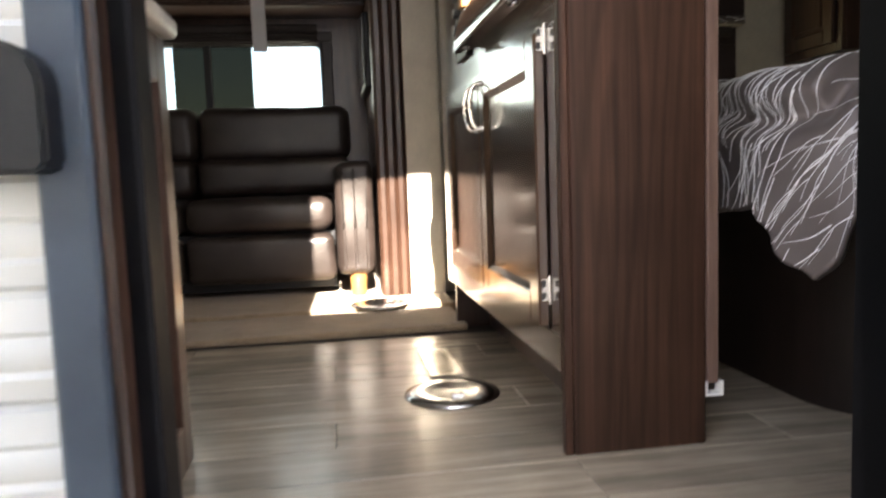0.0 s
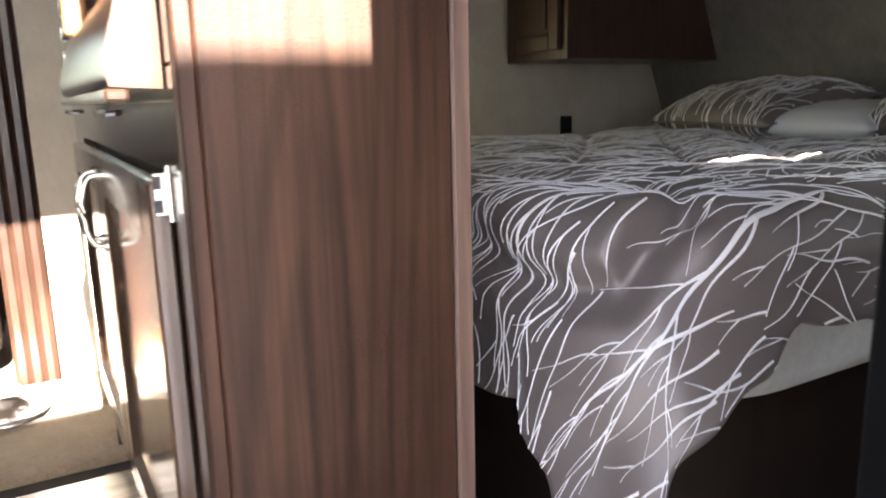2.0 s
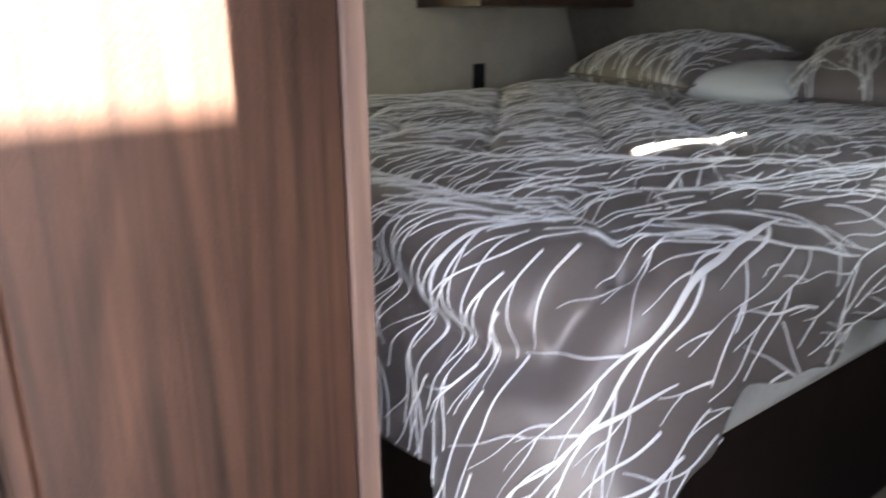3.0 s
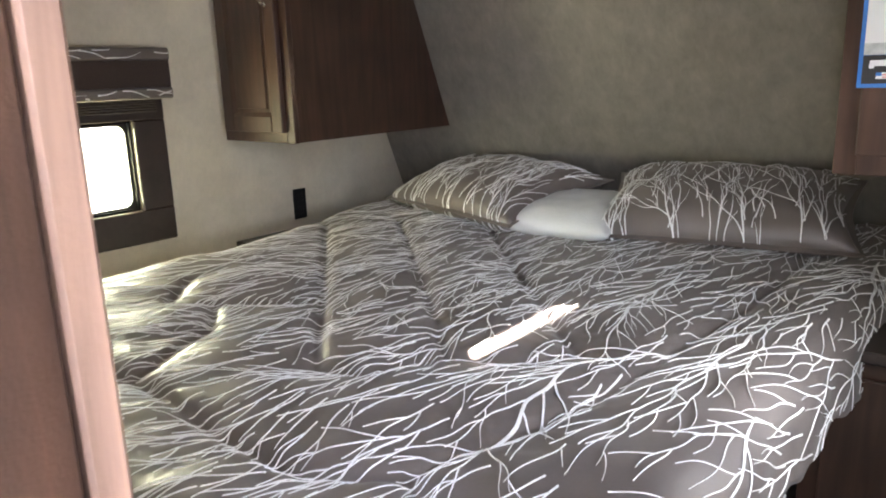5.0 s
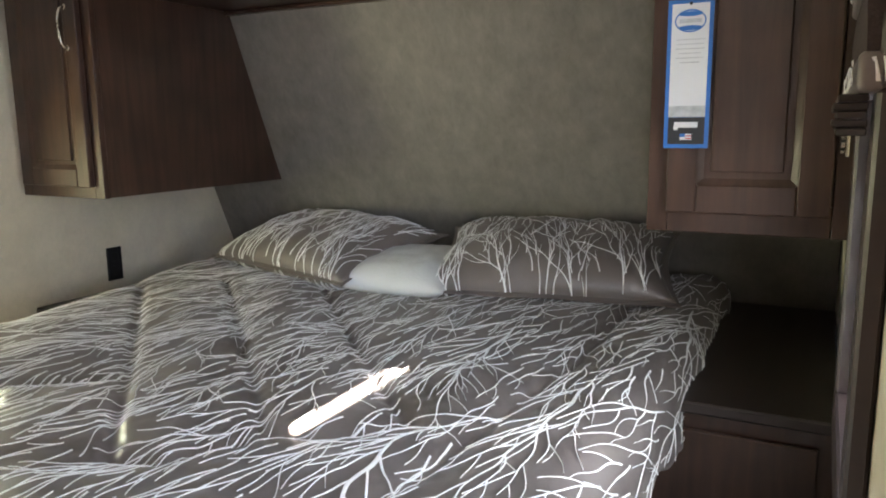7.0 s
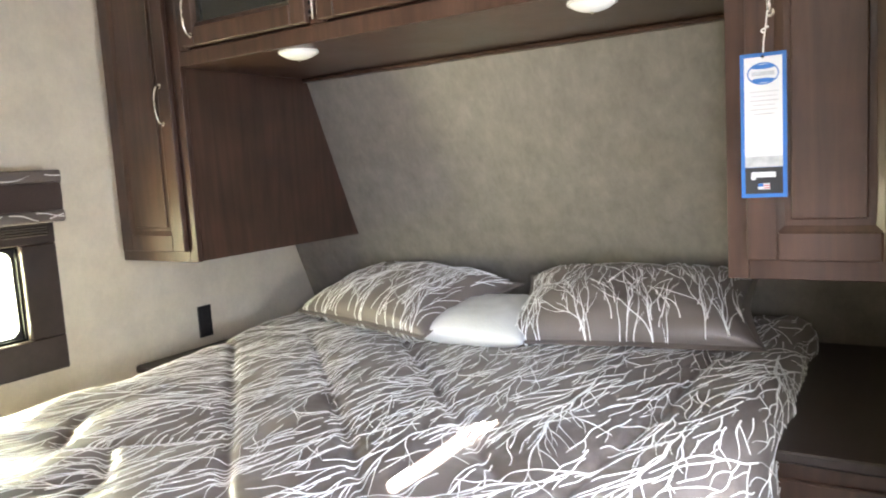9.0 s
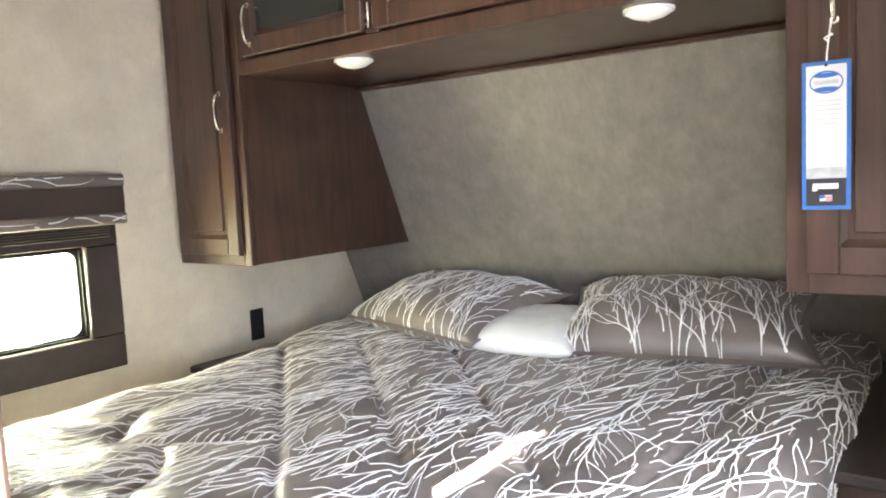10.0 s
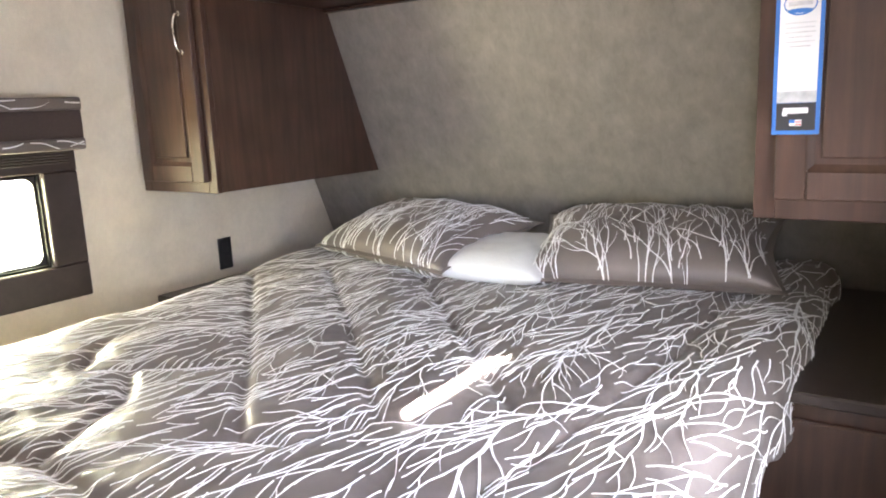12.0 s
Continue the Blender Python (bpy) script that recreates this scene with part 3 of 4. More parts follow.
# ---- pillows ----
def pillow(label, centre, size, yaw, tilt, mat, seed, printed):
    """A stuffed pillow: length along y, depth along x, pinched corners and a flat seam."""
    L, D, T = size
    m = pose(*centre, 0, tilt, yaw)

    def surf(u, v, h, up=1):
        # u across the depth, v along the length, both -1..1
        edge = max(0.0, 1 - abs(u) ** 2.6) ** 0.55 * max(0.0, 1 - abs(v) ** 3.2) ** 0.5
        pin = 1 - 0.07 * (1 - abs(u)) * abs(v) ** 6 - 0.0
        x = u * D / 2 * (1 - 0.06 * (1 - v * v) * u * u)
        y = v * L / 2 * (1 - 0.07 * (1 - u * u) * v * v) * pin
        z = up * T / 2 * edge * (1 + (0.16 if printed else 0.04) * noise.noise(Vector((u * 1.5 + seed, v * 2.2, up))))
        z += (0.012 if printed else 0.004) * edge * noise.noise(Vector((u * 4 + seed, v * 5, 5)))
        return Vector((x + 1.6 * h * u ** 3, y + 1.6 * h * v ** 3, z + up * h))

    p = thing("pillow", label, "pillow", at=(0, 0, 0))
    p.matrix_world = m
    bm = bmesh.new()
    N = 36
    for up in (1, -1):
        g = [[bm.verts.new(surf(-1 + 2 * i / N, -1 + 2 * j / N, 0, up)) for j in range(N + 1)] for i in range(N + 1)]
        for i in range(N):
            for j in range(N):
                f = (g[i][j], g[i + 1][j], g[i + 1][j + 1], g[i][j + 1])
                bm.faces.new(f if up > 0 else f[::-1])
    bmesh.ops.remove_doubles(bm, verts=bm.verts[:], dist=0.0005)
    part("cushion", bm, mat, p, smooth=180)
    if printed:
        # flat flange sewn round the seam
        bm = bmesh.new()
        rim = [(-1, -1 + 2 * k / 24) for k in range(24)] + [(-1 + 2 * k / 16, 1) for k in range(16)] + [(1, 1 - 2 * k / 24) for k in range(24)] + [(1 - 2 * k / 16, -1) for k in range(16)]
        inner = [surf(u * 0.985, v * 0.985, 0) * 1.0 for u, v in rim]
        lo, hi = [], []
        for q in inner:
            q.z = 0.0
            away = Vector((q.x / D, q.y / L, 0)).normalized() * 0.024
            sag = 0.006 * noise.noise(q * 9 + Vector((seed, 0, 0)))
            lo.append((bm.verts.new(q + Vector((0, 0, -0.002))), bm.verts.new(q + away + Vector((0, 0, sag - 0.0025)))))
            hi.append((bm.verts.new(q + Vector((0, 0, 0.002))), bm.verts.new(q + away + Vector((0, 0, sag + 0.0005)))))
        for k in range(len(rim)):
            e = (k + 1) % len(rim)
            bm.faces.new((hi[k][0], hi[e][0], hi[e][1], hi[k][1]))
            bm.faces.new((lo[k][0], lo[k][1], lo[e][1], lo[e][0]))
            bm.faces.new((hi[k][1], hi[e][1], lo[e][1], lo[k][1]))
        part("flange", bm, mat, p, smooth=60)
    if printed:
        rng = random.Random(seed)
        st = []
        mesh_cells = set()
        for k in range(7):
            twigs(rng, (-0.6 * D + rng.uniform(-0.05, 0.06), (-0.44 + 0.88 * k / 6) * L + rng.uniform(-0.045, 0.045)), rng.uniform(-0.25, 0.25), D * rng.uniform(0.55, 0.9), rng.uniform(0.0045, 0.0075), 3, st, 0.18, 0.62, 0.0, mesh_cells)
        for k in range(110):
            twigs(rng, (rng.uniform(-0.6, 0.35) * D, rng.uniform(-0.47, 0.47) * L), rng.uniform(-0.4, 0.4), D * rng.uniform(0.2, 0.45), 0.0036, 2, st, 0.22, 0.5, 0.0, mesh_cells)

        def wrapped(a, b, h):
            v = max(-1, min(1, 2 * b / L))
            return surf(2 * a / D, v, h) if a > -D / 2 else surf(-2 - 2 * a / D, v, h, -1)

        q = new("twig_print", ribbon_mesh("twig_print", st, wrapped, lambda a, b: -D * 0.75 < a < D * 0.49 and abs(b) < L / 2 * 0.985, M_TWIG))
        q.parent = p
        tagged(q, "white embroidered twigs", kind="stuff")
    return p


pillow("taupe satin pillow with white twig print against the headwall", (2.385, 2.27, 0.738), (0.72, 0.43, 0.19), -17, -12, M_SATIN, 11, True)
pillow("plump taupe twig-print pillow standing near the tag", (2.405, 1.465, 0.742), (0.69, 0.41, 0.195), 11, -17, M_SATIN, 23, True)
pillow("plain white pillow tucked between the printed pillows", (2.30, 1.875, 0.705), (0.36, 0.38, 0.115), 3, -6, M_LINEN, 31, False)


# ---- cabinet parts ----
def bar_handle(parent, x, y, z0, z1, out=-0.028, r=0.0045):
    """A bowed bar pull on a face that looks to -x."""
    zm, h = (z0 + z1) / 2, (z1 - z0) / 2
    pts = [(x, y, z0)] + [(x + out * math.sin(math.pi * k / 12) ** 0.6, y, zm - h * math.cos(math.pi * k / 12)) for k in range(1, 12)] + [(x, y, z1)]
    ob = part("handle", tube(bmesh.new(), pts, r), M_NICKEL, parent, "curved nickel pull", 60)
    for z in (z0, z1):
        part("rose", cylinder(bmesh.new(), (x - 0.002, y, z), r * 1.7, 0.005, "x", 14), M_NICKEL, ob)
    return ob


def butt_hinge(parent, x, y, z, s=1.0):
    ob = part("hinge", boxes((x - 0.004, x, y - 0.009 * s, y + 0.009 * s, z - 0.024 * s, z + 0.024 * s), bevel=0.001), M_NICKEL, parent, "nickel hinge")
    part("knuckle", cylinder(bmesh.new(), (x - 0.006, y - 0.009 * s, z), 0.004, 0.066 * s, "z", 10), M_NICKEL, ob)
    for dz in (-0.012, 0.012):
        part("slot", boxes((x - 0.0052, x - 0.0042, y - 0.003, y + 0.005, z + (dz - 0.005) * s, z + (dz + 0.005) * s)), M_INK, ob)
    return ob


def panel_door(parent, x, y0, y1, z0, z1, mat=M_DARK, stile=0.055, thick=0.02, inset=None, raised=True):
    """A framed door on a face that looks to -x; its front lies at x - thick."""
    xf = x - thick
    a, b, c, d, t = y0 + stile, y1 - stile, z0 + stile, z1 - stile, 0.012
    bm = boxes((xf + 0.0095, x - 0.002, a + t - 0.001, b - t + 0.001, c + t - 0.001, d - t + 0.001))
    if raised and b - a > 0.12:
        box(bm, xf + 0.004, xf + 0.0096, a + 0.022, b - 0.022, c + 0.022, d - 0.022, bevel=0.0035)
    door = part("door", bm, inset or mat, parent)
    for q in ((y0, a, z0, z1), (b, y1, z0, z1)):
        part("stile", boxes((xf, x, *q), bevel=0.003), mat, door)
    for q in ((a, b, z0, c), (a, b, d, z1)):
        part("rail", boxes((xf, x, *q), bevel=0.003), mat, door)
    bm = bmesh.new()
    t = 0.012
    # sloping bead round the panel
    for (p0, p1, q0, q1) in (((a, c), (b, c), (a + t, c + t), (b - t, c + t)), ((b, c), (b, d), (b - t, c + t), (b - t, d - t)), ((b, d), (a, d), (b - t, d - t), (a + t, d - t)), ((a, d), (a, c), (a + t, d - t), (a + t, c + t))):
        v = [bm.verts.new((xf + 0.002, *p0)), bm.verts.new((xf + 0.002, *p1)), bm.verts.new((xf + 0.010, *q1)), bm.verts.new((xf + 0.010, *q0))]
        bm.faces.new(v)
    part("bead", bm, mat, door, smooth=None)
    return door


# ---- bedroom cabinets ----
WX = 1.85


def wardrobe(label, y0, y1):
    w = thing("wardrobe", label, "wardrobe", "wardrobes beside the bed")
    zb = 0.935
    out = [(WX + 0.02, zb), (head_x(zb) - 0.004, zb), (head_x(CEIL) - 0.004, CEIL), (WX + 0.02, CEIL)]
    part("body", prism(bmesh.new(), out, "y", y0, y1), M_DARK, w)
    part("face_frame", boxes((WX, WX + 0.02, y0, y0 + 0.04, zb - 0.002, CEIL), (WX, WX + 0.02, y1 - 0.04, y1, zb - 0.002, CEIL), (WX, WX + 0.02, y0 + 0.04, y1 - 0.04, zb - 0.002, zb + 0.055), (WX, WX + 0.02, y0 + 0.04, y1 - 0.04, CEIL - 0.06, CEIL), bevel=0.002), M_DARK, w)
    return w


wl = wardrobe("dark wood wardrobe hung on the window wall beside the bed", 2.667, FAR - 0.002)
dl = panel_door(wl, WX - 0.001, 2.702, 3.02, 0.968, 1.93)
bar_handle(dl, WX - 0.02, 2.74, 1.37, 1.485)
wr = wardrobe("dark wood wardrobe with a hanging tag on its pull", NEAR + 0.002, 1.085)
dr = panel_door(wr, WX - 0.001, 0.765, 1.046, 0.972, 1.93)
bar_handle(dr, WX - 0.02, 1.0, 1.43, 1.54)
for z in (1.1, 1.8):
    butt_hinge(wr, WX - 0.002, 0.752, z, 0.6)
    butt_hinge(wl, WX - 0.002, 3.032, z, 0.6)

uc = thing("overhead_cabinet", "dark wood overhead cabinet above the bed head", "cabinet")
UZ = 1.535
part("body", prism(bmesh.new(), [(WX + 0.02, UZ), (head_x(UZ) - 0.004, UZ), (head_x(CEIL) - 0.004, CEIL), (WX + 0.02, CEIL)], "y", 1.087, 2.665), M_DARK, uc)
part("face_frame", boxes((WX, WX + 0.02, 1.087, 2.665, UZ + 0.0, UZ + 0.045), (WX, WX + 0.02, 1.087, 2.665, CEIL - 0.05, CEIL), *[(WX, WX + 0.02, y - 0.022, y + 0.022, UZ + 0.045, CEIL - 0.05) for y in (1.109, 1.605, 2.105, 2.643)], bevel=0.002), M_DARK, uc)
part("moulding", boxes((head_x(UZ) - 0.03, head_x(UZ) + 0.004, 1.087, 2.665, UZ - 0.014, UZ - 0.0005), bevel=0.004), M_DARK, uc)
for y0, y1, ins, hy, gy in ((2.125, 2.622, M_SMOKE, 2.575, 2.118), (1.625, 2.085, None, 1.66, 2.09), (1.128, 1.585, None, 1.54, 1.122)):
    d = panel_door(uc, WX - 0.001, y0, y1, UZ + 0.05, 1.925, inset=ins, raised=False)
    bar_handle(d, WX - 0.02, hy, 1.615, 1.73)
    butt_hinge(uc, WX - 0.002, gy, 1.625)


def puck_light(x, y):
    p = thing("ceiling_light", "white frosted dome light under the overhead cabinet", "light", "dome lights over the bed")
    p.location = (x, y, UZ)
    bm = cylinder(bmesh.new(), (0, 0, -0.004), 0.056, 0.007, "z", 36)
    part("rim", bm, M_WHITEP, p, "white rim")
    bm = bmesh.new()
    rings = [[bm.verts.new((0.05 * math.cos(t) * f, 0.05 * math.sin(t) * f, -0.0075 - 0.017 * (1 - f * f) ** 0.7)) for t in (2 * math.pi * k / 32 for k in range(32))] for f in (1, 0.96, 0.85, 0.68, 0.45, 0.2)]
    for a, b in zip(rings, rings[1:]):
        for k in range(32):
            bm.faces.new((a[k], a[(k + 1) % 32], b[(k + 1) % 32], b[k]))
    bm.faces.new(rings[-1])
    part("cover", bm, M_LAMP, p, smooth=180)
    part("finial", cylinder(bmesh.new(), (0, 0, -0.027), 0.004, 0.006, "z", 12, 0.003), M_NICKEL, p, "small nickel finial")
    return p


puck_light(1.925, 2.245)
puck_light(1.955, 1.385)

# nightstands beside the bed
for y0, y1, drop, lab in ((NEAR + 0.002, 1.10, 0.0, "dark laminate nightstand ledge beside the entry-side window"), (2.63, FAR - 0.002, 0.03, "dark laminate nightstand ledge under the bedroom window wall")):
    ns = thing("nightstand", lab, "nightstand", "nightstands beside the bed")
    part("body", boxes((WX + 0.02, 2.70, y0, y1, 0.0, 0.565 - drop), bevel=0.002), M_DARK, ns)
    part("top", boxes((WX - 0.005, 2.755, y0, y1, 0.567 - drop, 0.592 - drop), bevel=0.004), M_DARKTOP, ns, "dark top with a paler edge")
    part("door", boxes((WX + 0.004, WX + 0.019, y0 + 0.03, y1 - 0.04, 0.08, 0.53 - drop), bevel=0.003), M_DARK, ns)


def wall_outlet(x, z, y, side):
    o = thing("wall_outlet", "black plastic wall outlet above the nightstand", "outlet", "wall outlets")
    part("plate", boxes((x - 0.031, x + 0.031, *sorted((y, y + side * 0.007)), z - 0.06, z + 0.06), bevel=0.002), M_BLACK, o)
    for dz in (-0.025, 0.025):
        part("socket", boxes((x - 0.015, x + 0.015, *sorted((y + side * 0.0065, y + side * 0.009)), z + dz - 0.016, z + dz + 0.016), bevel=0.001), M_INK, o)
    return o


wall_outlet(2.158, 0.655, FAR, -1)
wall_outlet(2.2, 0.70, NEAR, 1)


def valance(label, x0, x1, z0, z1, y, side, seed, d=0.095):
    """A padded valance: printed bands above and below a dark band, with returns to the wall."""
    v = thing("valance", label, "valance", "window valances")
    yo = y + side * d
    prof = [(0.0, z0), (d * 0.75, z0), (d, z0 + 0.012), (d + 0.004, (z0 + z1) / 2), (d, z1 - 0.012), (d * 0.7, z1), (0.0, z1)]
    part("board", prism(bmesh.new(), [(y + side * (0.001 + p), q) for p, q in prof], "x", x0, x1), M_SUEDE, v, smooth=50)
    rng = random.Random(seed)
    for za, zb in ((z1 - 0.036, z1 + 0.003), (z0 - 0.003, z0 + 0.033)):
        ya, yb = sorted((y + side * 0.003, yo + side * 0.009))
        band = part("band", boxes((x0 - 0.004, x1 + 0.004, ya, yb, za, zb), bevel=0.008, seg=3), M_SATIN, v, "taupe twig-print band", 60)
        st = []
        woven = set()
        for k in range(16):
            twigs(rng, (x0 - 0.05 + (x1 - x0) * k / 15, za + rng.uniform(0.004, 0.03)), rng.uniform(-0.3, 0.3), 0.2, 0.0042, 1, st, 0.3, 0.4, 0.0, woven)
        q = new("twig_print", ribbon_mesh("twig_print", st, lambda a, b, h: Vector((a, yo + side * (0.0095 + h), b)), lambda a, b: x0 < a < x1 and za + 0.006 < b < zb - 0.006, M_TWIG))
        q.parent = band
        tagged(q, kind="stuff")
        st = []
        for k in range(3):
            twigs(rng, (d * (0.2 + 0.26 * k), za + 0.004), rng.uniform(0.9, 1.6), 0.035, 0.004, 1, st)
        for xe, sg in ((x0 - 0.0045, -1), (x1 + 0.0045, 1)):
            q = new("twig_print", ribbon_mesh("twig_print", st, lambda a, b, h: Vector((xe + sg * h, y + side * a, b)), lambda a, b: 0.008 < a < d and za + 0.006 < b < zb - 0.006, M_TWIG))
            q.parent = band
            tagged(q, kind="stuff")
    sh = thing("pleated_shade", "dark pleated shade gathered under its valance", "shade", "pleated shades")
    for k in range(5):
        z = z0 - 0.008 - 0.008 * k
        part("pleat", boxes((x0 + 0.03, x1 - 0.03, *sorted((y + side * 0.026, y + side * (0.052 + 0.004 * (k % 2)))), z - 0.003, z + 0.004), bevel=0.0015), M_SHADE, sh)
    return v


valance("dark valance with twig-print bands over the bedroom window", 1.02, 1.60, 1.095, 1.245, FAR, -1, 3)
valance("dark valance with twig-print bands over the bedside window", 1.16, 1.64, 1.172, 1.32, NEAR, 1, 4, 0.03)

# hanging card on the wardrobe pull
tag = thing("hanging_tag", "blue-edged white cardboard tag hanging from the wardrobe pull", "tag")
tag.matrix_world = pose(1.80, 1.009, 1.226, 0, 0, 2)
part("card", boxes((-0.0008, 0.0008, -0.039, 0.039, -0.131, 0.131)), M_BLUE, tag, "blue card border")
part("face", boxes((-0.0014, -0.0009, -0.032, 0.032, -0.075, 0.124)), M_PAPER, tag, "white printed face")
part("foot_band", boxes((-0.0014, -0.0009, -0.032, 0.032, -0.124, -0.0755)), M_INK, tag, "black lower band")
part("shading", boxes((-0.0018, -0.0015, -0.032, 0.032, -0.075, -0.055)), M_GREYINK, tag)


def oval(bm, cy, cz, ry, rz, x, inner=None):
    n = 28
    o = [bm.verts.new((x, cy + ry * math.cos(t), cz + rz * math.sin(t))) for t in (2 * math.pi * k / n for k in range(n))]
    if inner:
        i = [bm.verts.new((x, cy + ry * inner[0] * math.cos(t), cz + rz * inner[1] * math.sin(t))) for t in (2 * math.pi * k / n for k in range(n))]
        for k in range(n):
            bm.faces.new((o[k], o[(k + 1) % n], i[(k + 1) % n], i[k]))
    else:
        bm.faces.new(o)
    return bm


part("emblem", oval(bmesh.new(), 0, 0.094, 0.027, 0.02, -0.0019, (0.92, 0.86)), M_BLUE, tag, "blue oval emblem")
for dz in (0.012, -0.012):
    part("emblem_bar", oval(bmesh.new(), 0, 0.094 + dz, 0.021, 0.0042, -0.0019), M_BLUE, tag)
part("emblem_word", boxes((-0.0019, -0.0016, -0.019, 0.019, 0.0905, 0.0975)), M_GREYINK, tag)
for k, w in enumerate((0.026, 0.024, 0.026, 0.02, 0.025, 0.018)):
    part("text_bar", boxes((-0.0018, -0.0015, -w, w * 0.9, 0.061 - 0.008 * k, 0.0625 - 0.008 * k)), M_GREYINK, tag)
part("brand_mark", boxes((-0.002, -0.0016, -0.02, 0.021, -0.094, -0.084), (-0.002, -0.0016, 0.014, 0.022, -0.098, -0.09), bevel=0.001), M_PAPER, tag, "white brand mark")
fl = part("flag", boxes((-0.002, -0.0016, -0.010, 0.010, -0.116, -0.105)), M_PAPER, tag, "small flag")
part("canton", boxes((-0.0024, -0.0021, 0.001, 0.010, -0.111, -0.105)), M_BLUE, fl)
for z in (-0.109, -0.1135):
    part("stripe", boxes((-0.0024, -0.0021, -0.010, 0.0, z - 0.001, z + 0.001)), M_RED, fl)
part("eyelet", cylinder(bmesh.new(), (-0.001, 0, 0.124), 0.003, 0.003, "x", 12), M_INK, tag)
part("string", tube(bmesh.new(), [(0, 0, 0.124), (0.004, -0.001, 0.15), (0.012, -0.003, 0.175), (0.014, -0.006, 0.2), (0.012, -0.008, 0.215)], 0.0014, 6), M_WHITEP, tag, "white string")
part("knot", tube(bmesh.new(), [(0.012 + 0.006 * math.cos(t), -0.002 + 0.006 * math.sin(t), 0.168 + 0.002 * t) for t in (0.7 * k for k in range(10))], 0.0016, 6), M_WHITEP, tag, "white string knot")

# ---- partition cabinet between living room and bedroom ----
CX = 0.19
cab = thing("media_cabinet", "dark varnished cabinet with a brown wood end panel", "cabinet")
part("end_panel", boxes((0.206, 0.446, 1.135, 1.155, 0.0, CEIL), bevel=0.002), M_PANEL, cab, "brown wood-grain end panel")
part("corner_strip", boxes((CX, 0.2055, 1.137, 1.155, 0.0, CEIL), bevel=0.002), M_PANEL, cab, "narrow brown corner strip")
part("body", boxes((CX + 0.02, 0.444, 1.1565, 2.40, 0.16, 0.80), (CX + 0.02, 0.444, 1.1565, 2.40, 1.55, CEIL), (0.40, 0.444, 1.1565, 2.40, 0.8, 1.55), (CX + 0.02, 0.4, 1.1565, 1.2, 0.8, 1.55), (CX + 0.02, 0.4, 1.86, 2.40, 0.8, 1.55)), M_DARK, cab)
part("kick_board", boxes((0.30, 0.444, 1.1565, 2.26, 0.0, 0.159)), M_DARK, cab, "recessed dark kick board")
part("foot_panel", boxes((CX + 0.004, 0.444, 2.265, 2.285, 0.0, 0.159)), M_DARK, cab)
part("face_frame", boxes((CX, CX + 0.02, 1.1565, 2.40, 0.14, 0.205), (CX, CX + 0.02, 1.1565, 2.40, 0.735, 0.83), (CX, CX + 0.02, 1.1565, 1.205, 0.205, 0.735), (CX, CX + 0.02, 2.19, 2.40, 0.205, 0.735), (CX, CX + 0.02, 1.1565, 1.205, 0.83, CEIL), (CX, CX + 0.02, 1.85, 2.40, 0.83, CEIL), (CX, CX + 0.02, 1.205, 1.85, 1.5, CEIL), bevel=0.002), M_GLOSS, cab)
for y0, y1, hy in ((1.212, 1.700, 1.668), (1.706, 2.185, 1.738)):
    d = panel_door(cab, CX - 0.001, y0, y1, 0.212, 0.728, M_GLOSS, stile=0.058, raised=False)
    bar_handle(d, CX - 0.021, hy, 0.595, 0.70)
for z in (0.716, 0.279):
    hg = part("hinge", boxes((CX - 0.016, CX - 0.003, 1.2085, 1.2115, z - 0.02, z + 0.02), bevel=0.0008), M_NICKEL, cab, "nickel hinge")
    part("knuckle", cylinder(bmesh.new(), (CX - 0.002, 1.2075, z), 0.003, 0.052, "z", 10), M_NICKEL, hg)
    for dz in (-0.011, 0.011):
        part("slot", boxes((CX - 0.016, CX - 0.009, 1.2076, 1.2084, z + dz - 0.006, z + dz + 0.006)), M_INK, hg)

oven = thing("cubby_box", "black-lined cubby with a varnished wood frame in the cabinet", "cubby")
# stiles coloured as glancing sun lights them, not in the cabinet's dark wood
for y in (1.19, 1.80):
    part("stile", boxes((CX - 0.035, CX - 0.001, y, y + 0.045, 0.906, 1.5), bevel=0.003), M_ORANGE, oven, "varnished stile with the sun's orange glow in its colour")
bm = bmesh.new()
prism(bm, [(CX - 0.002, 0.81), (CX - 0.045, 0.812), (CX - 0.05, 0.83), (CX - 0.03, 0.90), (CX - 0.002, 0.905)], "y", 1.19, 1.845)
part("apron", bm, M_GLOSS, oven, "sloping glossy apron")
part("lip", boxes((CX - 0.05, CX - 0.03, 1.19, 1.845, 0.799, 0.811), bevel=0.003), M_GLOSS, oven)
part("lining", boxes((CX + 0.1, CX + 0.105, 1.236, 1.8, 0.906, 1.5), (CX, CX + 0.1, 1.236, 1.8, 0.9, 0.906)), M_INK, oven, "black lining")
for y in (1.27, 1.72):
    part("latch", tube(bmesh.new(), [(CX - 0.04 + 0.01 * math.cos(t), y + 0.012 * math.sin(t), 0.79) for t in (2 * math.pi * k / 10 for k in range(11))], 0.0035, 6), M_CHROME, oven, "small chrome catch")
rad = thing("control_panel", "black control panel with stacked chrome knobs", "control panel")
part("plate", boxes((CX - 0.012, CX - 0.001, 1.88, 2.03, 0.80, 1.05), bevel=0.003), M_BLACK, rad)
for k in range(5):
    part("knob", cylinder(bmesh.new(), (CX - 0.022, 1.955, 0.835 + 0.043 * k), 0.014, 0.02, "x", 18, 0.011), M_CHROME, rad, "chrome knob")

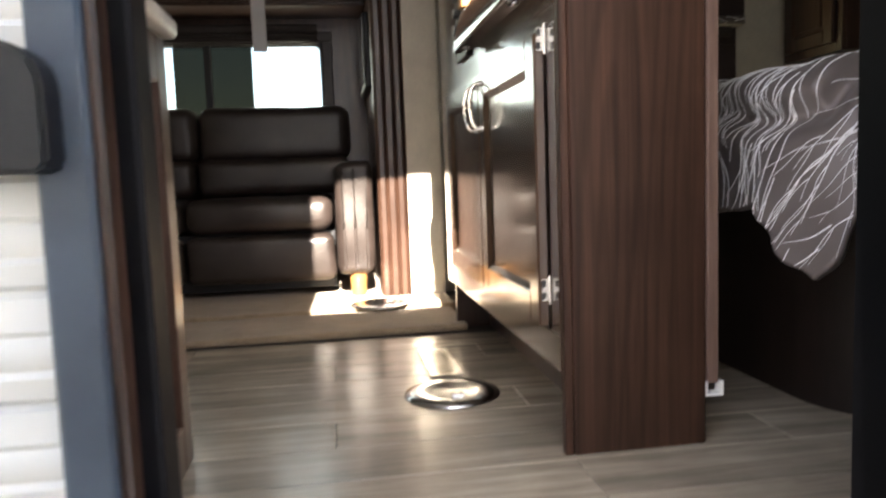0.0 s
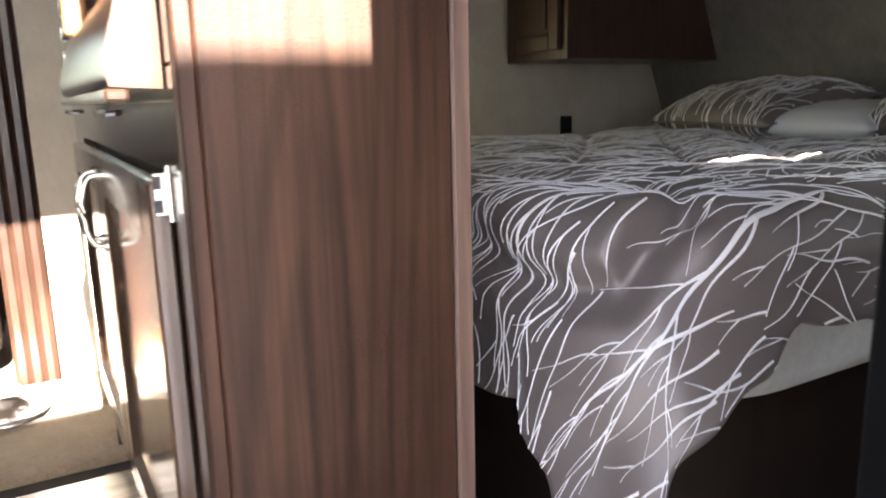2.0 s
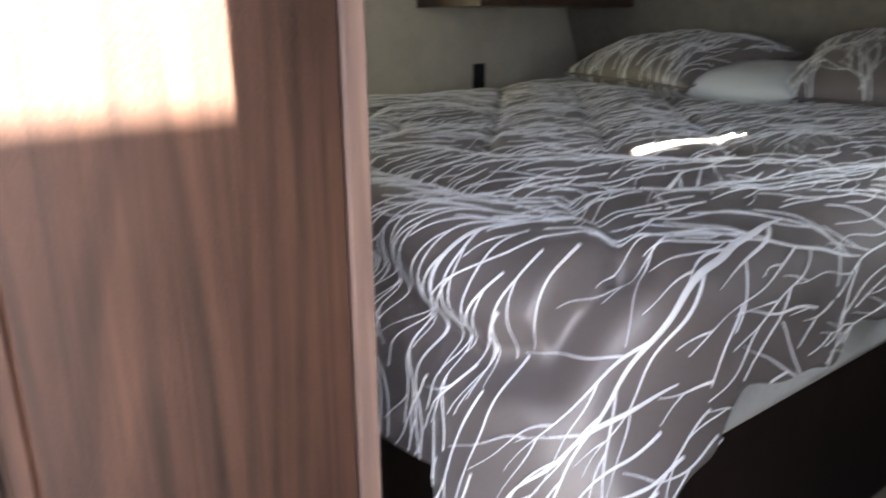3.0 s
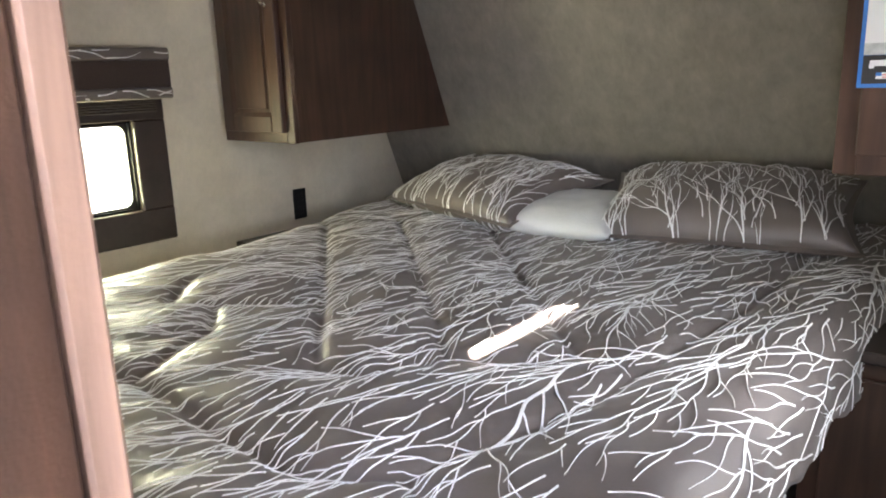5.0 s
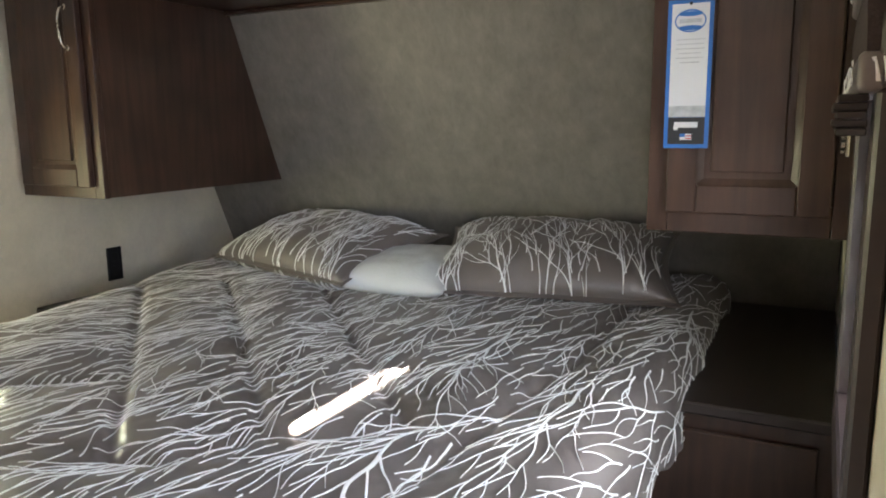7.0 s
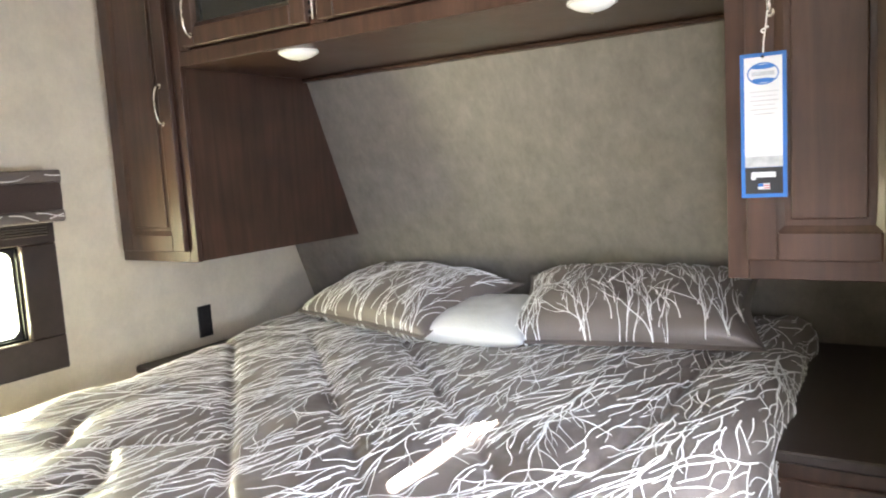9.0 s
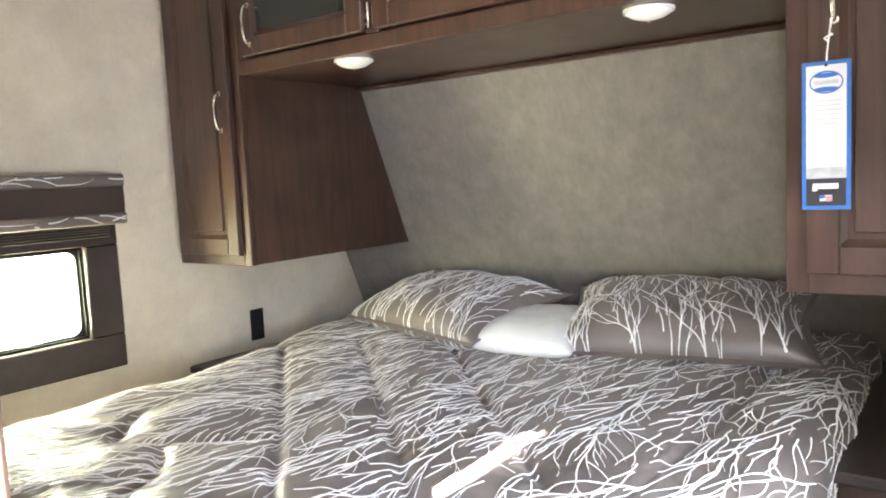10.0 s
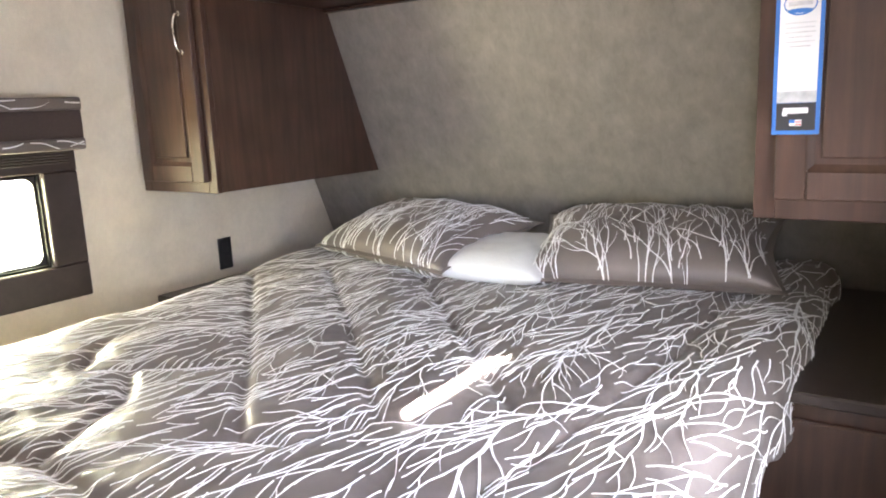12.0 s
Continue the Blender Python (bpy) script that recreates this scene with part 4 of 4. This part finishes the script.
# pocket door stowed beside the cabinet
pd = thing("sliding_door", "brown wood-grain sliding door stowed beside the cabinet", "door")
part("leaf", boxes((0.452, 0.475, 1.142, 1.95, 0.105, 1.93), bevel=0.003), M_TRIM, pd)
part("guide", boxes((0.447, 0.48, 1.136, 1.16, 0.084, 0.089), (0.447, 0.4505, 1.136, 1.16, 0.089, 0.11), (0.4765, 0.48, 1.136, 1.16, 0.089, 0.11)), M_WHITEP, pd, "white floor guide")
part("track", boxes((0.446, 0.485, 1.136, 2.4, 1.935, 1.975), bevel=0.002), M_DARK, pd, "dark header track")

# ---- living room ----
kc = thing("kitchen_cabinet", "dark kitchen base cabinet beside the entry door", "cabinet")
part("body", boxes((-1.4, -0.47, 0.722, 1.28, 0.0, 0.735), bevel=0.003), M_DARK, kc)
part("end_frame", boxes((-0.469, -0.455, 0.74, 0.80, 0.0, 0.735), (-0.469, -0.455, 1.22, 1.285, 0.0, 0.735), (-0.469, -0.455, 0.80, 1.22, 0.0, 0.08), (-0.469, -0.455, 0.80, 1.22, 0.655, 0.735), bevel=0.003), M_DARK, kc, "framed end panel")
ct = thing("countertop", "pale speckled laminate countertop with rounded edge", "countertop")
part("slab", boxes((-1.4, -0.435, 0.722, 1.31, 0.737, 0.772), bevel=0.012, seg=4), M_COUNTER, ct)

carpet = structure("carpet", boxes((-2.7, 0.22, 2.215, 2.55, -0.003, 0.02), bevel=0.008, seg=3), M_CARPET, "tan cut-pile carpet strip", "carpet")
structure("slide_carpet", boxes((-2.7, 0.0, 2.558, 3.6, -0.003, 0.032), (0.0, 0.235, 2.558, 2.79, -0.003, 0.032), bevel=0.006, seg=2), M_CARPET, "tan carpet of the slide-out floor", "carpet")


def cushion(x0, x1, y0, y1, z0, z1, r, seed):
    bm = bmesh.new()
    box(bm, x0, x1, y0, y1, z0, z1, bevel=r, seg=5)
    bmesh.ops.subdivide_edges(bm, edges=[e for e in bm.edges if e.calc_length() > 0.12], cuts=6, use_grid_fill=True)
    for v in bm.verts:
        c = Vector(((x0 + x1) / 2, (y0 + y1) / 2, (z0 + z1) / 2))
        v.co += (v.co - c).normalized() * 0.012 * noise.noise(v.co * 5 + Vector((seed, 0, 0)))
    return bm


sofa = thing("sofa", "black leather reclining sofa under the slide-out window", "sofa")
for k, (x0, x1) in enumerate(((-0.755, -0.185), (-1.33, -0.76), (-1.9, -1.335))):
    part("seat_cushion", cushion(x0, x1, 2.86, 3.35, 0.29, 0.43, 0.05, k), M_LEATHER, sofa, smooth=60)
    part("footrest", cushion(x0, x1, 2.84, 2.95, 0.10, 0.285, 0.035, k + 3), M_LEATHER, sofa, smooth=60)
    part("lumbar_cushion", cushion(x0, x1 + (0.08 if k == 0 else 0), 3.22, 3.42, 0.435, 0.595, 0.045, k + 6), M_LEATHER, sofa, smooth=60)
    part("back_cushion", cushion(x0, x1 + (0.09 if k == 0 else 0), 3.30, 3.50, 0.58, 0.825, 0.055, k + 9), M_LEATHER, sofa, smooth=60)
part("frame", boxes((-1.9, -0.185, 2.95, 3.48, 0.06, 0.288)), M_BLACK, sofa)
bm = cushion(-0.178, -0.03, 2.80, 3.42, 0.12, 0.56, 0.035, 20)
part("arm", bm, M_LEATHER, sofa, smooth=60)
for x in (-0.15, -0.105, -0.06):
    part("piping", tube(bmesh.new(), [(x, 2.797, 0.14), (x, 2.791, 0.3), (x, 2.795, 0.53)], 0.006, 6), M_LEATHER, sofa, "arm seam piping")
for x in (-0.1, -1.8):
    for y in (2.86, 3.4):
        part("foot", cylinder(bmesh.new(), (x, y, 0.072), 0.028, 0.1, "z", 16, 0.036), M_ORANGE, sofa, "turned wooden foot")

oc = thing("overhead_cabinet", "dark overhead cabinet above the sofa window", "cabinet")
part("body", boxes((-2.6, -0.005, 3.32, 3.598, 1.26, 1.838), bevel=0.004), M_DARK, oc)
for k in range(4):
    part("door", boxes((-2.59 + 0.645 * k, -1.955 + 0.645 * k, 3.3, 3.319, 1.275, 1.82), bevel=0.004), M_DARK, oc)
rs = thing("roller_shade", "dark rolled window shade over the sofa window", "shade")
part("roll", cylinder(bmesh.new(), (-1.07, 3.555, 1.205), 0.022, 1.7, "x", 16), M_SHADE, rs)
for k in range(4):
    part("pleat", boxes((-1.92, -0.22, 3.553, 3.573, 1.135 + 0.013 * k, 1.144 + 0.013 * k), bevel=0.002), M_SHADE, rs)
hp = thing("paper_strip", "white paper tag hanging from the overhead cabinet", "tag")
part("strip", boxes((-0.495, -0.435, 3.286, 3.2868, 1.055, 1.30)), M_PAPER, hp)
tv = thing("television", "black flat television on the slide-out side wall", "television")
part("casing", boxes((-0.035, -0.001, 2.98, 3.42, 0.86, 1.16), bevel=0.012, seg=3), M_BLACK, tv)
part("screen", boxes((-0.037, -0.0352, 3.0, 3.4, 0.88, 1.14)), M_SMOKE, tv, "dark screen")

# floor register and round floor plate
fv = thing("floor_register", "white metal floor register in the plank floor", "vent")
part("frame", boxes((0.028, 0.107, 1.68, 1.695, 0.002, 0.008), (0.028, 0.107, 1.94, 1.955, 0.002, 0.008), (0.028, 0.043, 1.695, 1.94, 0.002, 0.008), (0.092, 0.107, 1.695, 1.94, 0.002, 0.008), bevel=0.001), M_NICKEL, fv)
for k in range(12):
    part("slat", boxes((0.043, 0.092, 1.705 + 0.02 * k, 1.713 + 0.02 * k, 0.002, 0.006)), M_NICKEL, fv)
fp = thing("floor_plate", "round polished metal table-leg socket in the floor", "floor plate")
fp.location = (0.058, 1.548, 0)
bm = bmesh.new()
prf = [(0.108, 0.001), (0.106, 0.005), (0.09, 0.009), (0.06, 0.010), (0.05, 0.007), (0.0, 0.006)]
rings = [[bm.verts.new((r * math.cos(t), r * math.sin(t), z)) for t in (2 * math.pi * k / 40 for k in range(40))] for r, z in prf[:-1]]
for a, b in zip(rings, rings[1:]):
    for k in range(40):
        bm.faces.new((a[k], a[(k + 1) % 40], b[(k + 1) % 40], b[k]))
bm.faces.new(rings[-1])
part("dish", bm, M_CHROME, fp, smooth=60)
part("clasp", boxes((-0.01, 0.02, -0.055, -0.03, 0.008, 0.016), bevel=0.003), M_CHROME, fp)

fp2 = copy_thing(fp, pose(-0.035, 2.6, 0.0315, 0, 0, 35))
tagged(fp2, "round polished metal socket plate in the tan carpet")

# ---- outside ----
def trailer(label, x0, x1, y0, y1, z1):
    t = thing("parked_trailer", label, "trailer", "parked trailers")
    part("wall", boxes((x0, x1, y0, y1, -0.35, z1), bevel=0.05, seg=3), M_SIDING, t)
    part("skirt", boxes((x0 + 0.2, x1 - 0.2, y0 + 0.1, y1 - 0.1, -0.6, -0.352)), M_BLACK, t)
    for k in range(2):
        x = (x0 + x1) / 2 + 0.9 * (k - 0.5)
        for y in (y0 + 0.12, y1 - 0.12):
            w = part("wheel", cylinder(bmesh.new(), (x, y, -0.36), 0.34, 0.2, "y", 28), M_BLACK, t)
            part("rim", cylinder(bmesh.new(), (x, y, -0.36), 0.2, 0.22, "y", 20), M_NICKEL, w)
    return t


# added out of view: its roofline cuts the lower edge of the sun patches
trailer("unseen white travel trailer added to block the low sun", -2.6, 7.0, -3.7, -1.2, 2.215)


def tree(label, x, y, base, height, radius, seed, leaves=150):
    """A tapered trunk with limbs and a crown of many small leaves with gaps, added out of view to shade the sofa."""
    rng = random.Random(seed)
    t = thing("tree", label, "tree")
    top = base + height
    part("trunk", tube(bmesh.new(), [(x, y, base), (x + 0.05, y, base + height * 0.35), (x - 0.05, y + 0.05, base + height * 0.6), (x, y, top - 0.8)], 0.14, 10), M_DARK, t)
    verts, faces = [], []
    mid = Vector((x, y, top - radius))
    clumps = []
    for k in range(26):
        d = Vector((rng.gauss(0, 1), rng.gauss(0, 1), rng.gauss(0, 1.1))).normalized() * radius * rng.uniform(0.25, 0.95)
        clumps.append(mid + d)
        if k < 9:
            part("limb", tube(bmesh.new(), [(x, y, mid.z - radius * 0.6), tuple(mid + d * 0.5), tuple(mid + d)], 0.03, 6), M_DARK, t)
    for c in clumps:
        for k in range(leaves):
            p = c + Vector((rng.gauss(0, 0.3), rng.gauss(0, 0.3), rng.gauss(0, 0.28)))
            a, b = Vector((rng.gauss(0, 1), rng.gauss(0, 1), rng.gauss(0, 1))).normalized() * 0.055, Vector((rng.gauss(0, 1), rng.gauss(0, 1), rng.gauss(0, 1))).normalized() * 0.04
            i = len(verts)
            verts += [p - a, p + b, p + a, p - b]
            faces.append((i, i + 1, i + 2, i + 3))
    me = bpy.data.meshes.new("crown")
    me.from_pydata([tuple(v) for v in verts], [], faces)
    me.materials.append(M_LEAF)
    c = new("crown", me)
    c.parent = t
    tagged(c, "green leaves", kind="stuff")
    return t


# sun blocker out of view, set so that its crown shades the sofa seat
tree("unseen leafy tree added to keep the sun off the sofa", -3.0, -8.0, -0.7, 8.8, 2.1, 5)

# floor planks last
mesh_plank = as_mesh("plank", boxes((-0.605, 0.605, -0.0735, 0.0735, -0.004, 0.0), bevel=0.0012), M_PLANK)
flr = thing("floor", "weathered grey vinyl plank floor", "floor", kind="structure")
for r in range(17):
    y = 0.745 + 0.15 * r
    for c in range(-3, 4):
        x = c * 1.212 + (0.404 * (r % 3))
        if (y > 2.2 and x < 0.8) or not -2.15 < x < 2.4:
            continue
        ob = new("plank", mesh_plank)
        ob.location = (x, y, 0)
        ob.parent = flr
